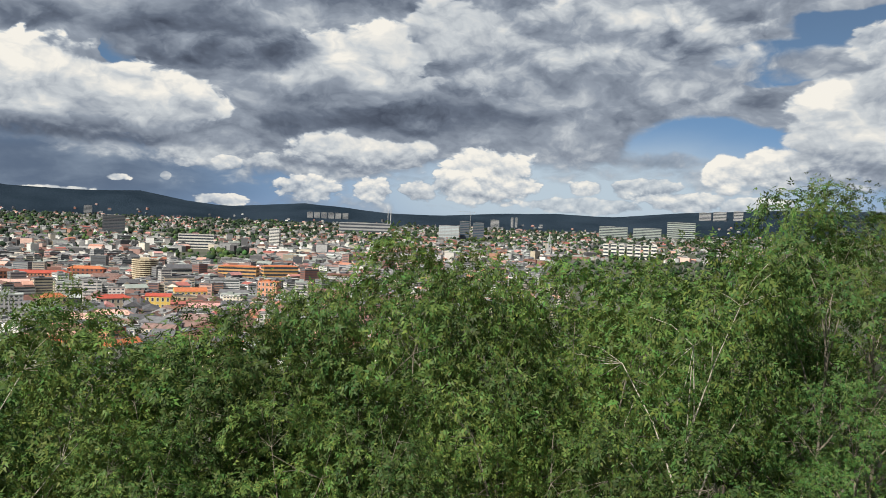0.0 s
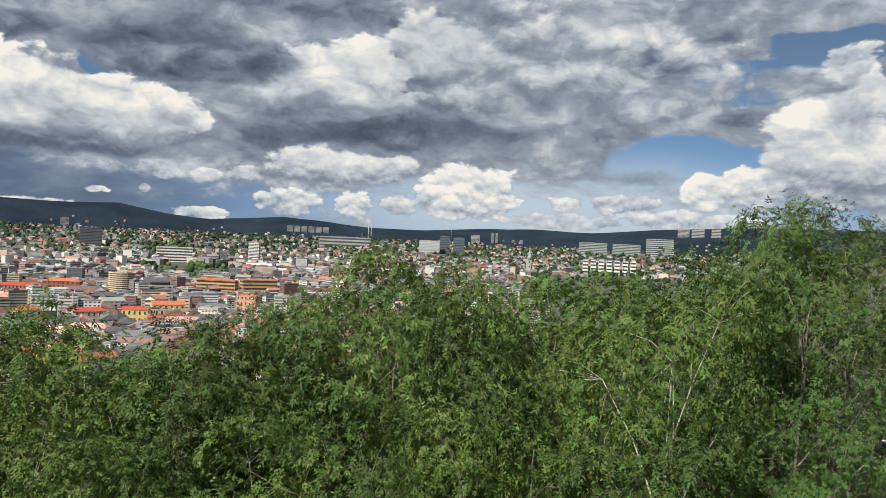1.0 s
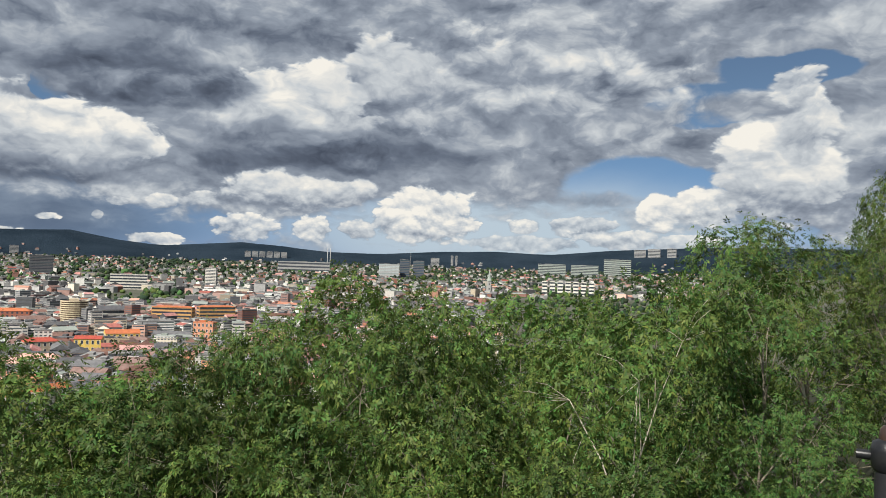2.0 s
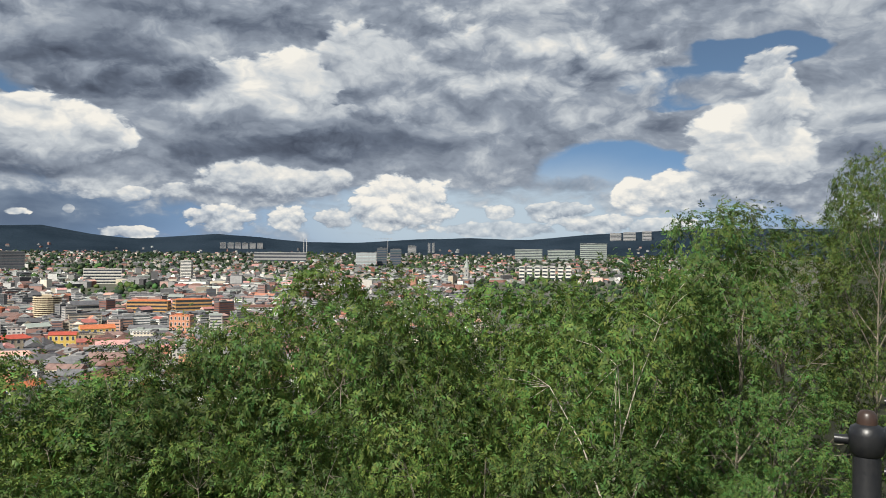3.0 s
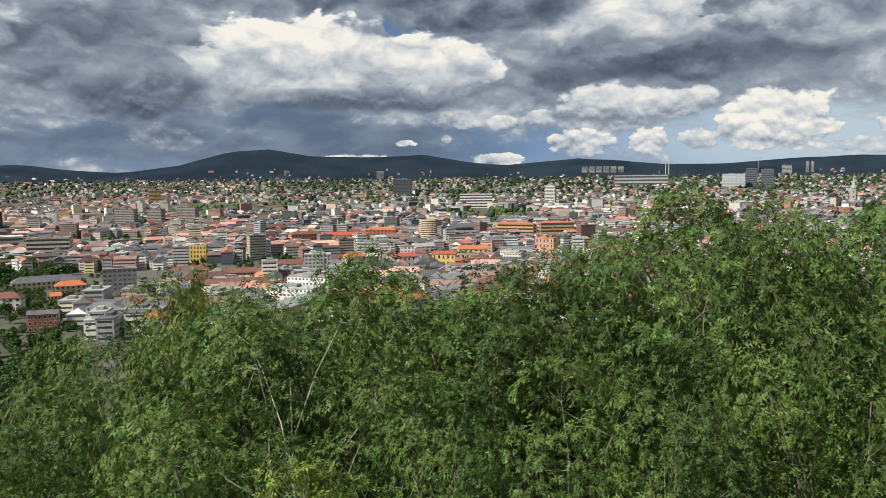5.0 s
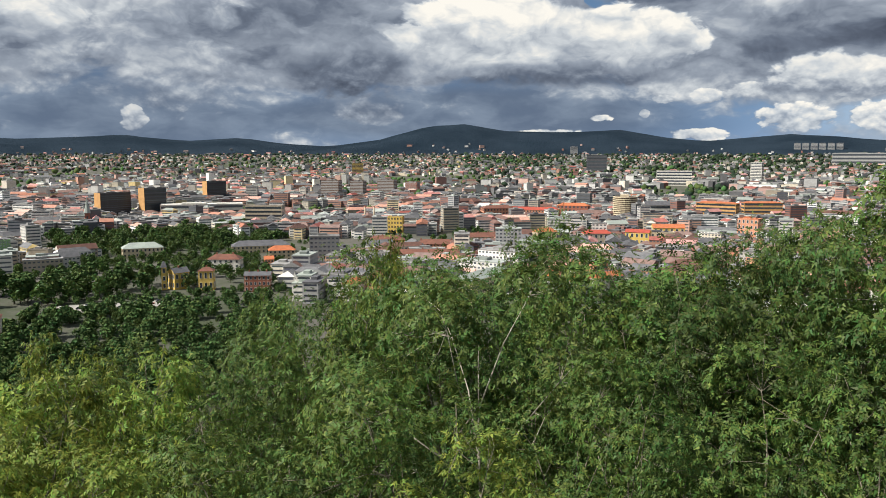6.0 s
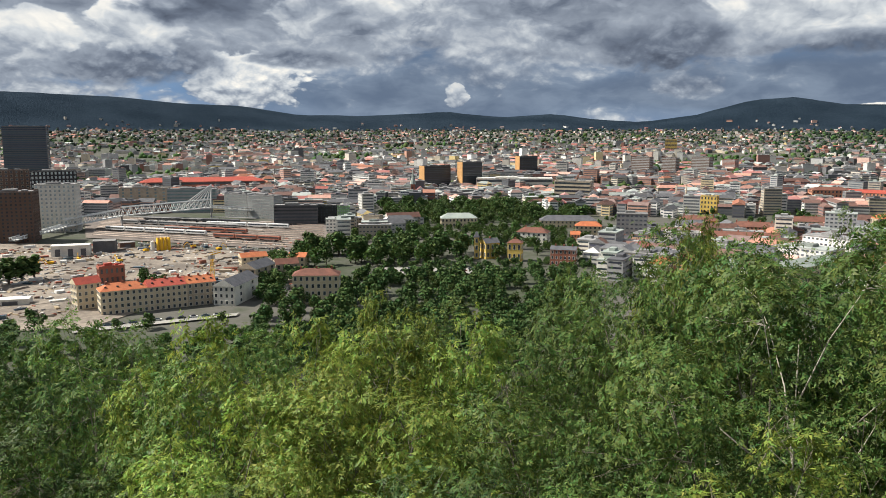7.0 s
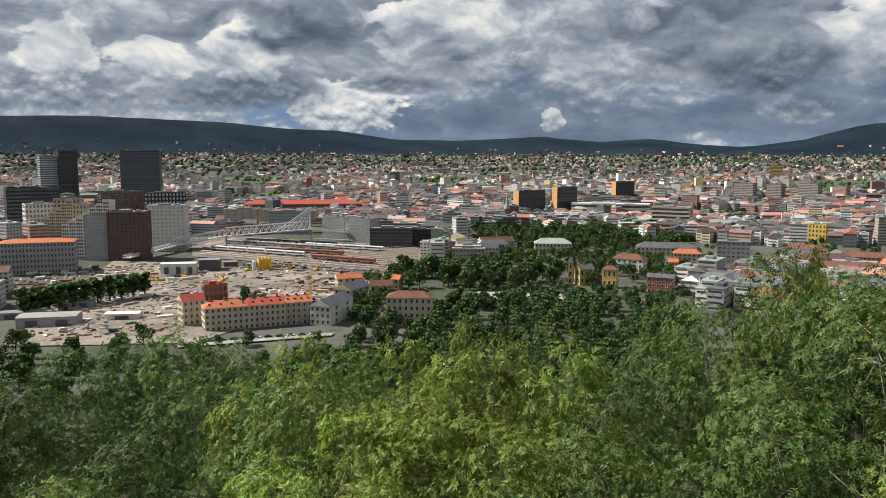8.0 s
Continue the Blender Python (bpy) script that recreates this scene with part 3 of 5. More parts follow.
# taller trees that stand lower on the slope
for i in range(36):
    under_line(LATER[i % 2], -42 + 142 * (i + 0.5) / 36 + float(prng.uniform(-1.2, 1.2)), float(prng.uniform(26, 50)), 1.0, float(prng.uniform(0.1, 1.2)))
plant(LATER[0], 25.0, 45, -3.7, wide=.45)
plant(LATER[0], 28.6, 40, -4.8, wide=.35)
for proto in NEAR + LATER:
    for o in (proto, *proto.children_recursive):
        bpy.data.objects.remove(o)


# ---- trees in the valley and the town ----
def clump_tree(seed, height, width, leaf, quads, label, name="tree", tall=1.0):
    """A tree seen from far: trunk, limbs, and a crown of leafy clumps over several lobes."""
    rng = np.random.default_rng(seed)
    root = thing(name, Matrix(), label, "tree", "trees in the valley")
    t = Mesh()
    t.tube([(0, 0, 0), (0.1, 0, height * .3), (0, 0.1, height * .7)], [height * .025, height * .018, height * .006], 6)
    for a in range(4):
        t.tube([(0, 0, height * .3), (math.cos(a * 1.6) * width * .25, math.sin(a * 1.6) * width * .25, height * .6)], [height * .012, height * .004], 4)
    part("trunk", t, BARK_DARK, root)
    lobes = np.array([(rng.normal(0, width * .19), rng.normal(0, width * .19), height * (0.34 + 0.5 * i / 13)) for i in range(14)])
    lr = width * (0.34 - 0.16 * np.arange(14) / 13) * rng.uniform(0.8, 1.2, 14)
    pick = rng.integers(0, 14, quads)
    d = rng.normal(0, 1, (quads, 3))
    d /= np.linalg.norm(d, axis=1, keepdims=True)
    c = lobes[pick] + d * lr[pick][:, None] * rng.uniform(0.75, 1.08, (quads, 1)) * np.array([1, 1, tall])
    a = np.cross(d + rng.normal(0, .5, (quads, 3)), [0, 0, 1.0])
    a /= np.linalg.norm(a, axis=1, keepdims=True) + 1e-9
    b = np.cross(d, a) + rng.normal(0, .3, (quads, 3))
    s = height * 0.055 * rng.uniform(0.6, 1.4, (quads, 1))
    v = np.stack([c - a * s, c - b * s * .6 + d * s * .3, c + a * s, c + b * s * .9 - d * s * .2], 1).reshape(-1, 3)
    part("crown", array_mesh("crown", v, np.arange(len(v)).reshape(-1, 4), leaf), [], root)
    return root


VALLEY = [clump_tree(31, 13, 9.5, LEAF_FAR, 520, "round-crowned dark green tree in the valley"),
          clump_tree(32, 12, 8.5, LEAF_DEEP, 520, "green broadleaf tree in the valley"),
          clump_tree(33, 14, 8.0, LEAF_FAR, 520, "tall dark green tree in the valley", tall=1.3)]
POPLAR = clump_tree(34, 19, 5.0, LEAF_FAR, 500, "tall dark poplar beside the building site", "poplar", tall=1.6)
trng = np.random.default_rng(8)


def grove(count, az0, az1, r0, r1, kinds=(0, 1, 2), k0=0.75, k1=1.2):
    for i in range(count):
        az, r = trng.uniform(az0, az1), math.sqrt(trng.uniform(r0 * r0, r1 * r1))
        k = float(trng.uniform(k0, k1))
        p = spot(az, r)
        ob = copy_thing(VALLEY[kinds[i % len(kinds)]], pose(p.x, p.y, p.z - 0.2, 0, 0, float(trng.uniform(0, 360))))
        ob.scale = (k, k, k * float(trng.uniform(0.85, 1.15)))


def joined_woods(name, count, az0, az1, r0, r1, kind, k0, k1, label):
    """A dense wood: crowns of the valley trees, too many to count, in one mesh."""
    me = kind.children[-1].data if kind.children[-1].name.startswith("crown") else kind.children[0].data
    base = np.empty(len(me.vertices) * 3, np.float32)
    me.vertices.foreach_get("co", base)
    base = base.reshape(-1, 3)
    vs = []
    for i in range(count):
        az, r = trng.uniform(az0, az1), math.sqrt(trng.uniform(r0 * r0, r1 * r1))
        k, w = trng.uniform(k0, k1), trng.uniform(0, 6.28)
        p = spot(az, r)
        rot = np.array([[math.cos(w), -math.sin(w), 0], [math.sin(w), math.cos(w), 0], [0, 0, 1]])
        vs.append(base @ rot.T * k + np.array([p.x, p.y, p.z - 2.0 * k]))
    v = np.concatenate(vs)
    ob = new(name, array_mesh(name, v, np.arange(len(v)).reshape(-1, 4), me.materials[0]))
    return tagged(ob, label, "woods", kind="stuff")


joined_woods("park_wood", 230, 45.5, 60, 830, 1060, VALLEY[1], .85, 1.3, "broad green park trees behind the villas")
joined_woods("garden_trees", 420, 5, 62, 640, 1100, VALLEY[1], .45, .85, "green garden trees between the nearer town houses")
joined_woods("villa_garden_trees", 130, 44.5, 62, 650, 800, VALLEY[1], .6, 1.0, "green trees round the villas and halls")
joined_woods("yard_trees", 60, 44.5, 60, 562, 590, VALLEY[0], .35, .6, "small dark trees along the bus yard")
joined_woods("slope_edge_wood", 120, 62, 86, 290, 385, VALLEY[1], .4, .7, "green trees at the foot of the slope")
joined_woods("slope_wood", 150, 18, 100, 70, 330, VALLEY[0], .7, 1.15, "dense dark green wood on the lower slope")
joined_woods("valley_wood", 290, 45.0, 69, 330, 535, VALLEY[0], .65, 1.1, "dark green wood in the valley below the slope")
joined_woods("valley_thicket", 90, 45.0, 69, 320, 530, VALLEY[1], .5, .8, "green thicket in the valley below the slope")
grove(30, 79, 97, 330, 410, k0=.6, k1=1.0)
grove(44, 54, 66, 575, 640, k0=1.1, k1=1.55)
grove(8, 45.2, 49.2, 600, 650)
grove(5, 50.9, 51.6, 600, 640)
grove(16, 46, 62, 660, 760, k0=.8, k1=1.2)
grove(70, 45, 60, 830, 1060, k0=1.0, k1=1.5)
grove(4, 70.5, 79, 408, 420, k0=.5, k1=.7)
grove(12, 82, 95, 395, 460, k0=.7, k1=1.0)
grove(3, 73.5, 77.5, 500, 530, k0=.9, k1=1.1)
grove(5, 66, 68, 560, 620, k0=.9, k1=1.1)
grove(34, 8, 34, 700, 1000, k0=.9, k1=1.3)
for i in range(11):
    p = spot(83.2 + i * 0.74, 585 - i * 5)
    copy_thing(POPLAR, pose(p.x, p.y, p.z, 0, 0, i * 50.0)).scale = (1.75, 1.75, 1.0)
for proto in VALLEY + [POPLAR]:
    for o in (proto, *proto.children_recursive):
        bpy.data.objects.remove(o)


# ---- buildings ----
WINDOWS = {}


def window_mesh(w, h, glass, trim):
    key = (round(w, 2), round(h, 2), glass.name, trim.name)
    if key not in WINDOWS:
        m = Mesh()
        b = max(0.12, w * 0.1)
        ring = lambda s, y: [(-w / 2 - s, y, -h / 2 - s), (w / 2 + s, y, -h / 2 - s), (w / 2 + s, y, h / 2 + s), (-w / 2 - s, y, h / 2 + s)]
        m.v = ring(b, 0.0) + ring(b, -0.16) + ring(0, -0.16) + ring(0, -0.04)
        for k in (0, 4, 8):
            for i in range(4):
                j = (i + 1) % 4
                m.f.append((k + i, k + j, k + 4 + j, k + 4 + i))
                m.m.append(1)
        m.f.append((12, 13, 14, 15))
        m.m.append(0)
        WINDOWS[key] = m.data("window", [glass, trim])
    return WINDOWS[key]


def facade(root, w, h, d, storeys, bays, side_bays, style, glass, trim, z0=0.0, sides=(0, 1, 3)):
    """Windows on the sides of a block w wide, d deep: single ones, or a band for each storey."""
    sh = h / storeys
    for side in sides:
        length, off = (w, d / 2) if side % 2 == 0 else (d, w / 2)
        n = bays if side % 2 == 0 else side_bays
        turn = pose(0, 0, 0, 0, 0, 90.0 * side)
        for s in range(storeys):
            z = z0 + (s + 0.55) * sh
            if style == "band":
                m = Mesh()
                m.box(-length / 2 + 0.6, -0.14, -sh * 0.24, length / 2 - 0.6, 0.05, sh * 0.24, 0, True)
                part("window_band", m, glass, root, m=turn @ pose(0, -off, z))
            elif n:
                me = window_mesh(min(length / n * 0.42, 2.6), sh * 0.52, glass, trim)
                for b in range(n):
                    part("window", me, [], root, m=turn @ pose(-length / 2 + (b + 0.5) * length / n, -off, z))


def block(az, w_deg, top, base, label, wall, roof, name="apartment_block", storeys=5, bays=8, side_bays=3, style="grid", glass=None, trim=None,
          depth=None, turn=0.0, shape="flat", rise=0.0, chimneys=0, r=None, category="building", group="", end=None):
    """A building whose front spans w_deg of the view, between the elevations base and top."""
    r = r or reach(az, base)
    p = spot(az, r)
    w = r * radians(w_deg) / max(math.cos(radians(turn)), 0.5)
    h = max(EYE + r * math.tan(radians(top)) - p.z, 4.0)
    d = depth or min(max(w * 0.5, 9), 18)
    body = h - rise
    root = thing(name, facing(az, r + d / 2, turn, p.z), label, category, group)
    m = Mesh()
    m.box(-w / 2, -d / 2, -3, w / 2, d / 2, body)
    part("wall", m, wall, root)
    rf = Mesh()
    if shape == "flat":
        t = 0.9
        rf.box(-w / 2 - .15, -d / 2 - .15, body - .1, w / 2 + .15, d / 2 + .15, body + .25, 0, True)
        rf.box(-w * .25, -d * .2, body + .2, w * .05, d * .25, body + 2.2, 0)
        rf.box(w * .18, -d * .1, body + .2, w * .3, d * .2, body + 1.5, 0)
        for x0, y0, x1, y1 in ((-w / 2, -d / 2, w / 2, -d / 2 + .3), (-w / 2, d / 2 - .3, w / 2, d / 2), (-w / 2, -d / 2 + .3, -w / 2 + .3, d / 2 - .3), (w / 2 - .3, -d / 2 + .3, w / 2, d / 2 - .3)):
            rf.box(x0, y0, body + .2, x1, y1, body + t, 1)
        part("roof", rf, [roof, wall], root)
    else:
        rf.roof(-w / 2, -d / 2, w / 2, d / 2, body, max(rise, 2.0), d * .45 if shape == "hip" else 0.0, 0, .5, 0 if shape == "hip" else 1)
        part("roof", rf, [roof, wall], root)
    for c in range(chimneys):
        ch = Mesh()
        x = -w / 2 + (c + 0.5) * w / chimneys
        ch.box(x - .5, -.4, body + max(rise, 2) * .55, x + .5, .4, body + max(rise, 2) + 1.2)
        part("chimney", ch, BRICK, root)
    if end is not None:
        m = Mesh()
        m.box(-w / 2 - .5, -d / 2 - .2, -2, -w / 2, d / 2 + .2, body + .8, 0, True)
        part("end_wall", m, end, root, "orange panelled end wall")
    if r > 1250 and style == "grid" and bays:
        style = "band"
    facade(root, w, body, d, storeys, bays, side_bays, style, glass or GLASS, trim or wall)
    return root


# towers and offices by the water
block(83.07, 2.5, .28, -3.2, "tall blue-glass hotel tower above the station", DGREY, FELT, "office_tower", 30, 12, 6, "band", GLASS_BLUE, depth=26, turn=-12)
block(87.6, 1.1, .30, -3.0, "tall plain black office tower", BLACK, FELT, "office_tower", 24, 6, 4, "band", GLASS, depth=20, turn=15)
block(88.7, 1.1, -.1, -3.0, "dark office tower with pale window bands", DGREY, FELT, "office_tower", 20, 6, 4, "band", GLASS_PALE, depth=20, turn=15)
block(89.7, 3.1, -2.12, -5.4, "large black-clad office slab", BLACK, FELT, "office_block", 14, 10, 4, "band", GLASS, turn=10)
block(89.2, 2.1, -3.18, -5.9, "white office block with scattered square windows", WHITE, FELT, "office_block", 9, 10, 5, turn=10)
block(87.6, 1.6, -2.9, -6.2, "beige many-windowed apartment block", BEIGE, FELT, "apartment_block", 11, 7, 4, turn=-18)
block(86.9, .8, -3.3, -6.4, "beige stepped waterfront apartment block", CREAM, FELT, "apartment_block", 10, 4, 4, turn=-18)
block(85.79, 1.39, -4.0, -7.01, "glass and white panel office block", GREY, FELT, "office_block", 12, 8, 6, glass=GLASS_PALE, turn=-20, depth=22)
block(83.97, 2.4, -3.85, -7.1, "dark brown-brick office block with small windows", BROWN, FELT, "office_block", 14, 9, 7, turn=-14, depth=26, glass=GLASS)
block(81.47, 2.4, -3.46, -6.55, "tall pale glass office block", WHITE, FELT, "office_block", 12, 9, 6, glass=GLASS_PALE, turn=-12, depth=24)
block(81.63, 2.7, -2.58, -5.0, "black and white chequered office block", BLACK, FELT, "office_block", 9, 12, 5, glass=GLASS_PALE, trim=WHITE)
block(84.34, 2.64, -2.46, -4.8, "brown office block with a grid facade", BROWN, FELT, "office_block", 10, 9, 5, trim=BEIGE)


def terraced(az0, az1, top0, top1, base, steps, wall, label):
    """A building of upright slices that climb like stairs, with a planked terrace on each."""
    mid = (az0 + az1) / 2
    r = reach(mid, base)
    p = spot(mid, r)
    w = r * radians(abs(az0 - az1)) / steps
    root = thing("apartment_block", facing(mid, r + 9, -18, p.z), label, "building")
    for i in range(steps):
        h = EYE + r * math.tan(radians(top0 + (top1 - top0) * i / (steps - 1))) - p.z
        x = (i - (steps - 1) / 2) * w
        m = Mesh()
        m.box(x - w / 2, -9, -3, x + w / 2, 9, h)
        part("wall", m, wall, root)
        m = Mesh()
        m.box(x - w / 2 + .3, -8.7, h, x + w / 2 - .3, 8.7, h + .25, 0, True)
        part("terrace", m, WOOD if i % 2 else BROWN, root)
        m = Mesh()
        m.box(x - w / 2, -9, h, x + w / 2, -8.8, h + 1.1, 0, True)
        part("parapet", m, wall, root)
        m = Mesh()
        for s in range(int(h / 3.2)):
            for k in range(3):
                cx = x + (k - 1) * w * .3
                m.box(cx - w * .1, -9.08, s * 3.2 + 1.0, cx + w * .1, -8.95, s * 3.2 + 2.8, 0, True)
            for k in range(4):
                m.box(x - w / 2 - .08, -7 + k * 4, s * 3.2 + 1.0, x - w / 2 + .05, -5 + k * 4, s * 3.2 + 2.8, 0, True)
        tagged(part("windows", m, GLASS, root), kind="stuff")


terraced(88.0, 84.9, -4.6, -3.0, -6.9, 7, WHITE, "white apartment block stepped like stairs with brown terraces")
terraced(89.0, 87.2, -4.0, -2.9, -6.2, 5, CREAM, "beige apartment block stepped like stairs with wooden terraces")
block(89.53, 4.47, -5.45, -7.7, "grey office block with an orange-brown tiled roof", GREY, TILE, "office_block", 6, 22, 8, shape="hip", rise=2.5, turn=-8, depth=26)
block(76.14, 3.09, -3.82, -5.3, "sand-coloured slab building with green glass", BEIGE, FELT, "office_block", 7, 6, 4, glass=GLASS_TEAL, turn=-14)
block(73.06, 3.25, -3.98, -5.58, "white and green glass office block", GREY, FELT, "office_block", 7, 10, 4, "band", GLASS_TEAL, turn=-10)
block(69.99, 1.53, -4.41, -6.03, "office block of upright pale glass fins", GREY, FELT, "office_block", 8, 16, 6, glass=GLASS_TEAL, trim=WHITE, turn=-34)
block(68.23, 1.83, -4.54, -6.17, "office block of upright pale glass fins", GREY, FELT, "office_block", 8, 16, 6, glass=GLASS_TEAL, trim=WHITE, turn=-34)
block(66.07, 3.07, -5.24, -6.67, "dark grey office block beside the tracks", DGREY, FELT, "office_block", 6, 18, 6, "band", GLASS, turn=-4)
block(64.2, 2.0, -5.3, -6.6, "black balconied apartment block beside tracks", BLACK, FELT, "apartment_block", 7, 10, 4)
block(62.73, .9, -5.4, -6.75, "apartment block with green glass balconies", GREENW, FELT, "apartment_block", 7, 6, 4, glass=GLASS_TEAL, trim=WHITE)
block(60.59, 1.15, -6.05, -7.28, "sand-coloured windowless storage building", BEIGE, FELT, "warehouse", 2, 0, 0, turn=-25)
block(72.35, 8.3, -3.18, -4.3, "long station hall with dull red roof", BRICK, TILE_RED, "station_hall", 3, 30, 4, shape="hip", rise=6, depth=40)
block(56.11, 1.89, -2.49, -4.27, "dark high-rise slab with an orange end wall", BLACK, FELT, "apartment_tower", 14, 12, 3, "band", GLASS, depth=15, turn=34, end=ORANGE)
block(53.61, 1.41, -2.22, -4.24, "dark high-rise slab with an orange end wall", BLACK, FELT, "apartment_tower", 16, 10, 3, "band", GLASS, depth=15, turn=34, end=ORANGE)
block(49.56, 1.27, -1.79, -3.3, "dark high-rise slab with an orange end wall", BLACK, FELT, "apartment_tower", 14, 10, 3, "band", GLASS, depth=15, turn=34, end=ORANGE)
block(50.41, 5.48, -3.39, -4.4, "long low white-roofed hall", WHITE, WHITE, "market_hall", 3, 24, 4, depth=40)
block(46.18, 2.54, -3.55, -5.2, "pale grey office block with window rows", BEIGE, FELT, "office_block", 6, 14, 5, "band", GLASS, turn=-15)
for az, wd, top, base in ((41.5, 1.25, -1.81, -3.2), (39.6, .94, -1.85, -3.1), (37.52, 1.18, -1.78, -3.05), (35.7, .82, -1.93, -2.9)):
    block(az, wd, top, base, "dark brown-grey residential high-rise with balcony bands", BROWN if az > 36 else BRICK, FELT, "apartment_tower", 12, 6, 4, "band", GREY, depth=22, turn=-20,
          group="dark high-rises")
block(39.62, .8, -.58, -1.4, "bright yellow residential tower", YELLOW, FELT, "apartment_tower", 9, 5, 4)
block(36.92, 1.07, -4.42, -5.6, "bright yellow factory building", YELLOW, FELT, "factory", 4, 5, 4, turn=-15)
for az in (38.49, 39.14):
    r = reach(az, -5.2)
    c = thing("factory_chimney", facing(az, r), "tall slender pale concrete factory chimney", "chimney", "factory chimneys")
    m = Mesh()
    m.tube([(0, 0, -1), (0, 0, 14), (0, 0, 29)], [1.5, 1.25, 1.05], 14)
    part("stack", m, BEIGE, c, smooth=True)
    m = Mesh()
    m.tube([(0, 0, 28.6), (0, 0, 29.6)], [1.3, 1.3], 14)
    part("rim", m, BRICK, c, smooth=True)

# villas and town houses below the slope
block(50.28, 1.0, -7.75, -9.38, "yellow wooden villa with white trim and hipped roof", YELLOW, TILE_BROWN, "villa", 2, 3, 3, trim=WHITE, shape="hip", rise=2.6, chimneys=1, turn=-10)
block(52.14, 1.0, -7.7, -9.2, "ochre villa with steep roofs beside a turret", YELLOW, SLATE, "villa", 2, 3, 3, trim=WHITE, shape="gable", rise=3.5, chimneys=1, turn=30)
block(53.1, .35, -7.2, -9.2, "ochre villa turret with pointed slate roof", YELLOW, SLATE, "turret", 3, 1, 1, trim=WHITE, shape="hip", rise=4.5, depth=4)
block(46.78, 1.81, -8.2, -9.62, "red-brick house with dark roof", BRICK, SLATE, "house", 3, 6, 4, trim=WHITE, shape="gable", rise=2.4, chimneys=3, turn=-8)
block(46.0, .65, -7.1, -8.5, "narrow orange-red town house", SALMON, TILE, "house", 4, 3, 3, shape="gable", rise=2.5)
block(70.42, 2.0, -10.1, -11.99, "small white gabled house with dark roof", WHITE, SLATE, "house", 3, 2, 4, shape="gable", rise=4, turn=65, depth=13)
block(64.75, 3.32, -9.85, -12.4, "cream four-storey house with brown tiled roof", CREAM, TILE_BROWN, "house", 4, 8, 3, trim=WHITE, shape="hip", rise=3.2, chimneys=3, turn=-6)
block(68.95, 1.4, -9.1, -10.7, "small beige gabled house", BEIGE, SLATE, "house", 3, 3, 3, shape="gable", rise=4, turn=60)
block(66.9, 1.6, -9.0, -10.3, "low house with brown roof", BEIGE, TILE_BROWN, "house", 2, 4, 3, shape="gable", rise=3.5, turn=10)
block(66.0, 1.2, -8.6, -9.7, "small house with orange tiled roof", CREAM, TILE, "house", 2, 3, 3, shape="gable", rise=3.0, turn=-20)
block(69.2, 1.8, -8.5, -9.4, "low building with orange tiled roof", CREAM, TILE, "house", 2, 4, 3, shape="gable", rise=3.0, turn=15)
# the long corner tenement
ra, rb = reach(79.34, -12.28), reach(71.82, -11.91)
pa, pb = spot(79.34, ra, 5.0), spot(71.82, rb, 5.0)
along = (pb - pa).normalized()
heading = math.degrees(math.atan2(along.y, along.x))
total = (pb - pa).length
cuts = [(0.0, 0.4, TILE, CREAM), (0.4, 0.74, TILE_RED, CREAM), (0.74, 1.0, TILE, BEIGE)]
for k0, k1, tile, wall in cuts:
    w, d, h = total * (k1 - k0), 13.0, 13.6
    mid = pa + along * total * (k0 + k1) / 2
    root = thing("tenement", Matrix.Translation((mid.x, mid.y, 3.2)) @ pose(0, 0, 0, 0, 0, heading) @ pose(0, d / 2, 0),
                 "four-storey cream tenement with a tiled orange-red roof", "apartment building", "corner tenements")
    m = Mesh()
    m.box(-w / 2, -d / 2, -2, w / 2, d / 2, h)
    m.box(-w / 2 - .02, -d / 2 - .25, h - .5, w / 2 + .02, -d / 2, h, 0, True)
    part("wall", m, wall, root)
    m = Mesh()
    m.roof(-w / 2, -d / 2, w / 2, d / 2, h, 3.4, 5.5 if k0 == 0 else 0.0, 0, .35, 0)
    part("roof", m, tile, root)
    for c in range(3):
        m = Mesh()
        x = -w / 2 + (c + 0.5) * w / 3
        m.box(x - .6, -.5, h + 2.2, x + .6, .5, h + 4.4)
        part("chimney", m, BRICK, root)
    for c in range(4):
        m = Mesh()
        x = -w / 2 + (c + 0.5) * w / 4
        m.box(x - .5, -d * .27 - .5, h + 1.0, x + .5, -d * .27 + .6, h + 2.2, 0)
        part("skylight", m, GLASS, root)
    facade(root, w, h, d, 4, max(5, round(w / 3.0)), 4, "grid", GLASS, WHITE)
block(80.2, 1.5, -9.6, -11.75, "cream side wing with orange tiled roof", CREAM, TILE_RED, "tenement", 4, 4, 4, trim=WHITE, shape="gable", rise=3.4, turn=20, category="apartment building")
block(78.6, 1.6, -9.0, -10.2, "dull red flat-roofed workshop", BRICK, TILE_RED, "workshop", 2, 5, 3, turn=10)

# blocks and roofs in front of the woods
block(35.51, 6.37, -6.83, -8.4, "long pale balconied apartment block with brown-red roof", CREAM, TILE_BROWN, "apartment_block", 5, 26, 4, trim=WHITE, shape="gable", rise=3.5, chimneys=6)
block(38.6, 2.4, -7.0, -8.6, "white balconied apartment block among trees", WHITE, FELT, "apartment_block", 6, 12, 4)
block(34.0, 3.0, -6.1, -7.4, "salmon apartment block with red-brown roof", SALMON, TILE_BROWN, "apartment_block", 5, 12, 4, shape="hip", rise=4, chimneys=4)
block(37.6, 2.6, -5.8, -7.2, "yellow apartment block with red-brown roof", YELLOW, TILE_BROWN, "apartment_block", 5, 12, 4, shape="hip", rise=4, chimneys=4)
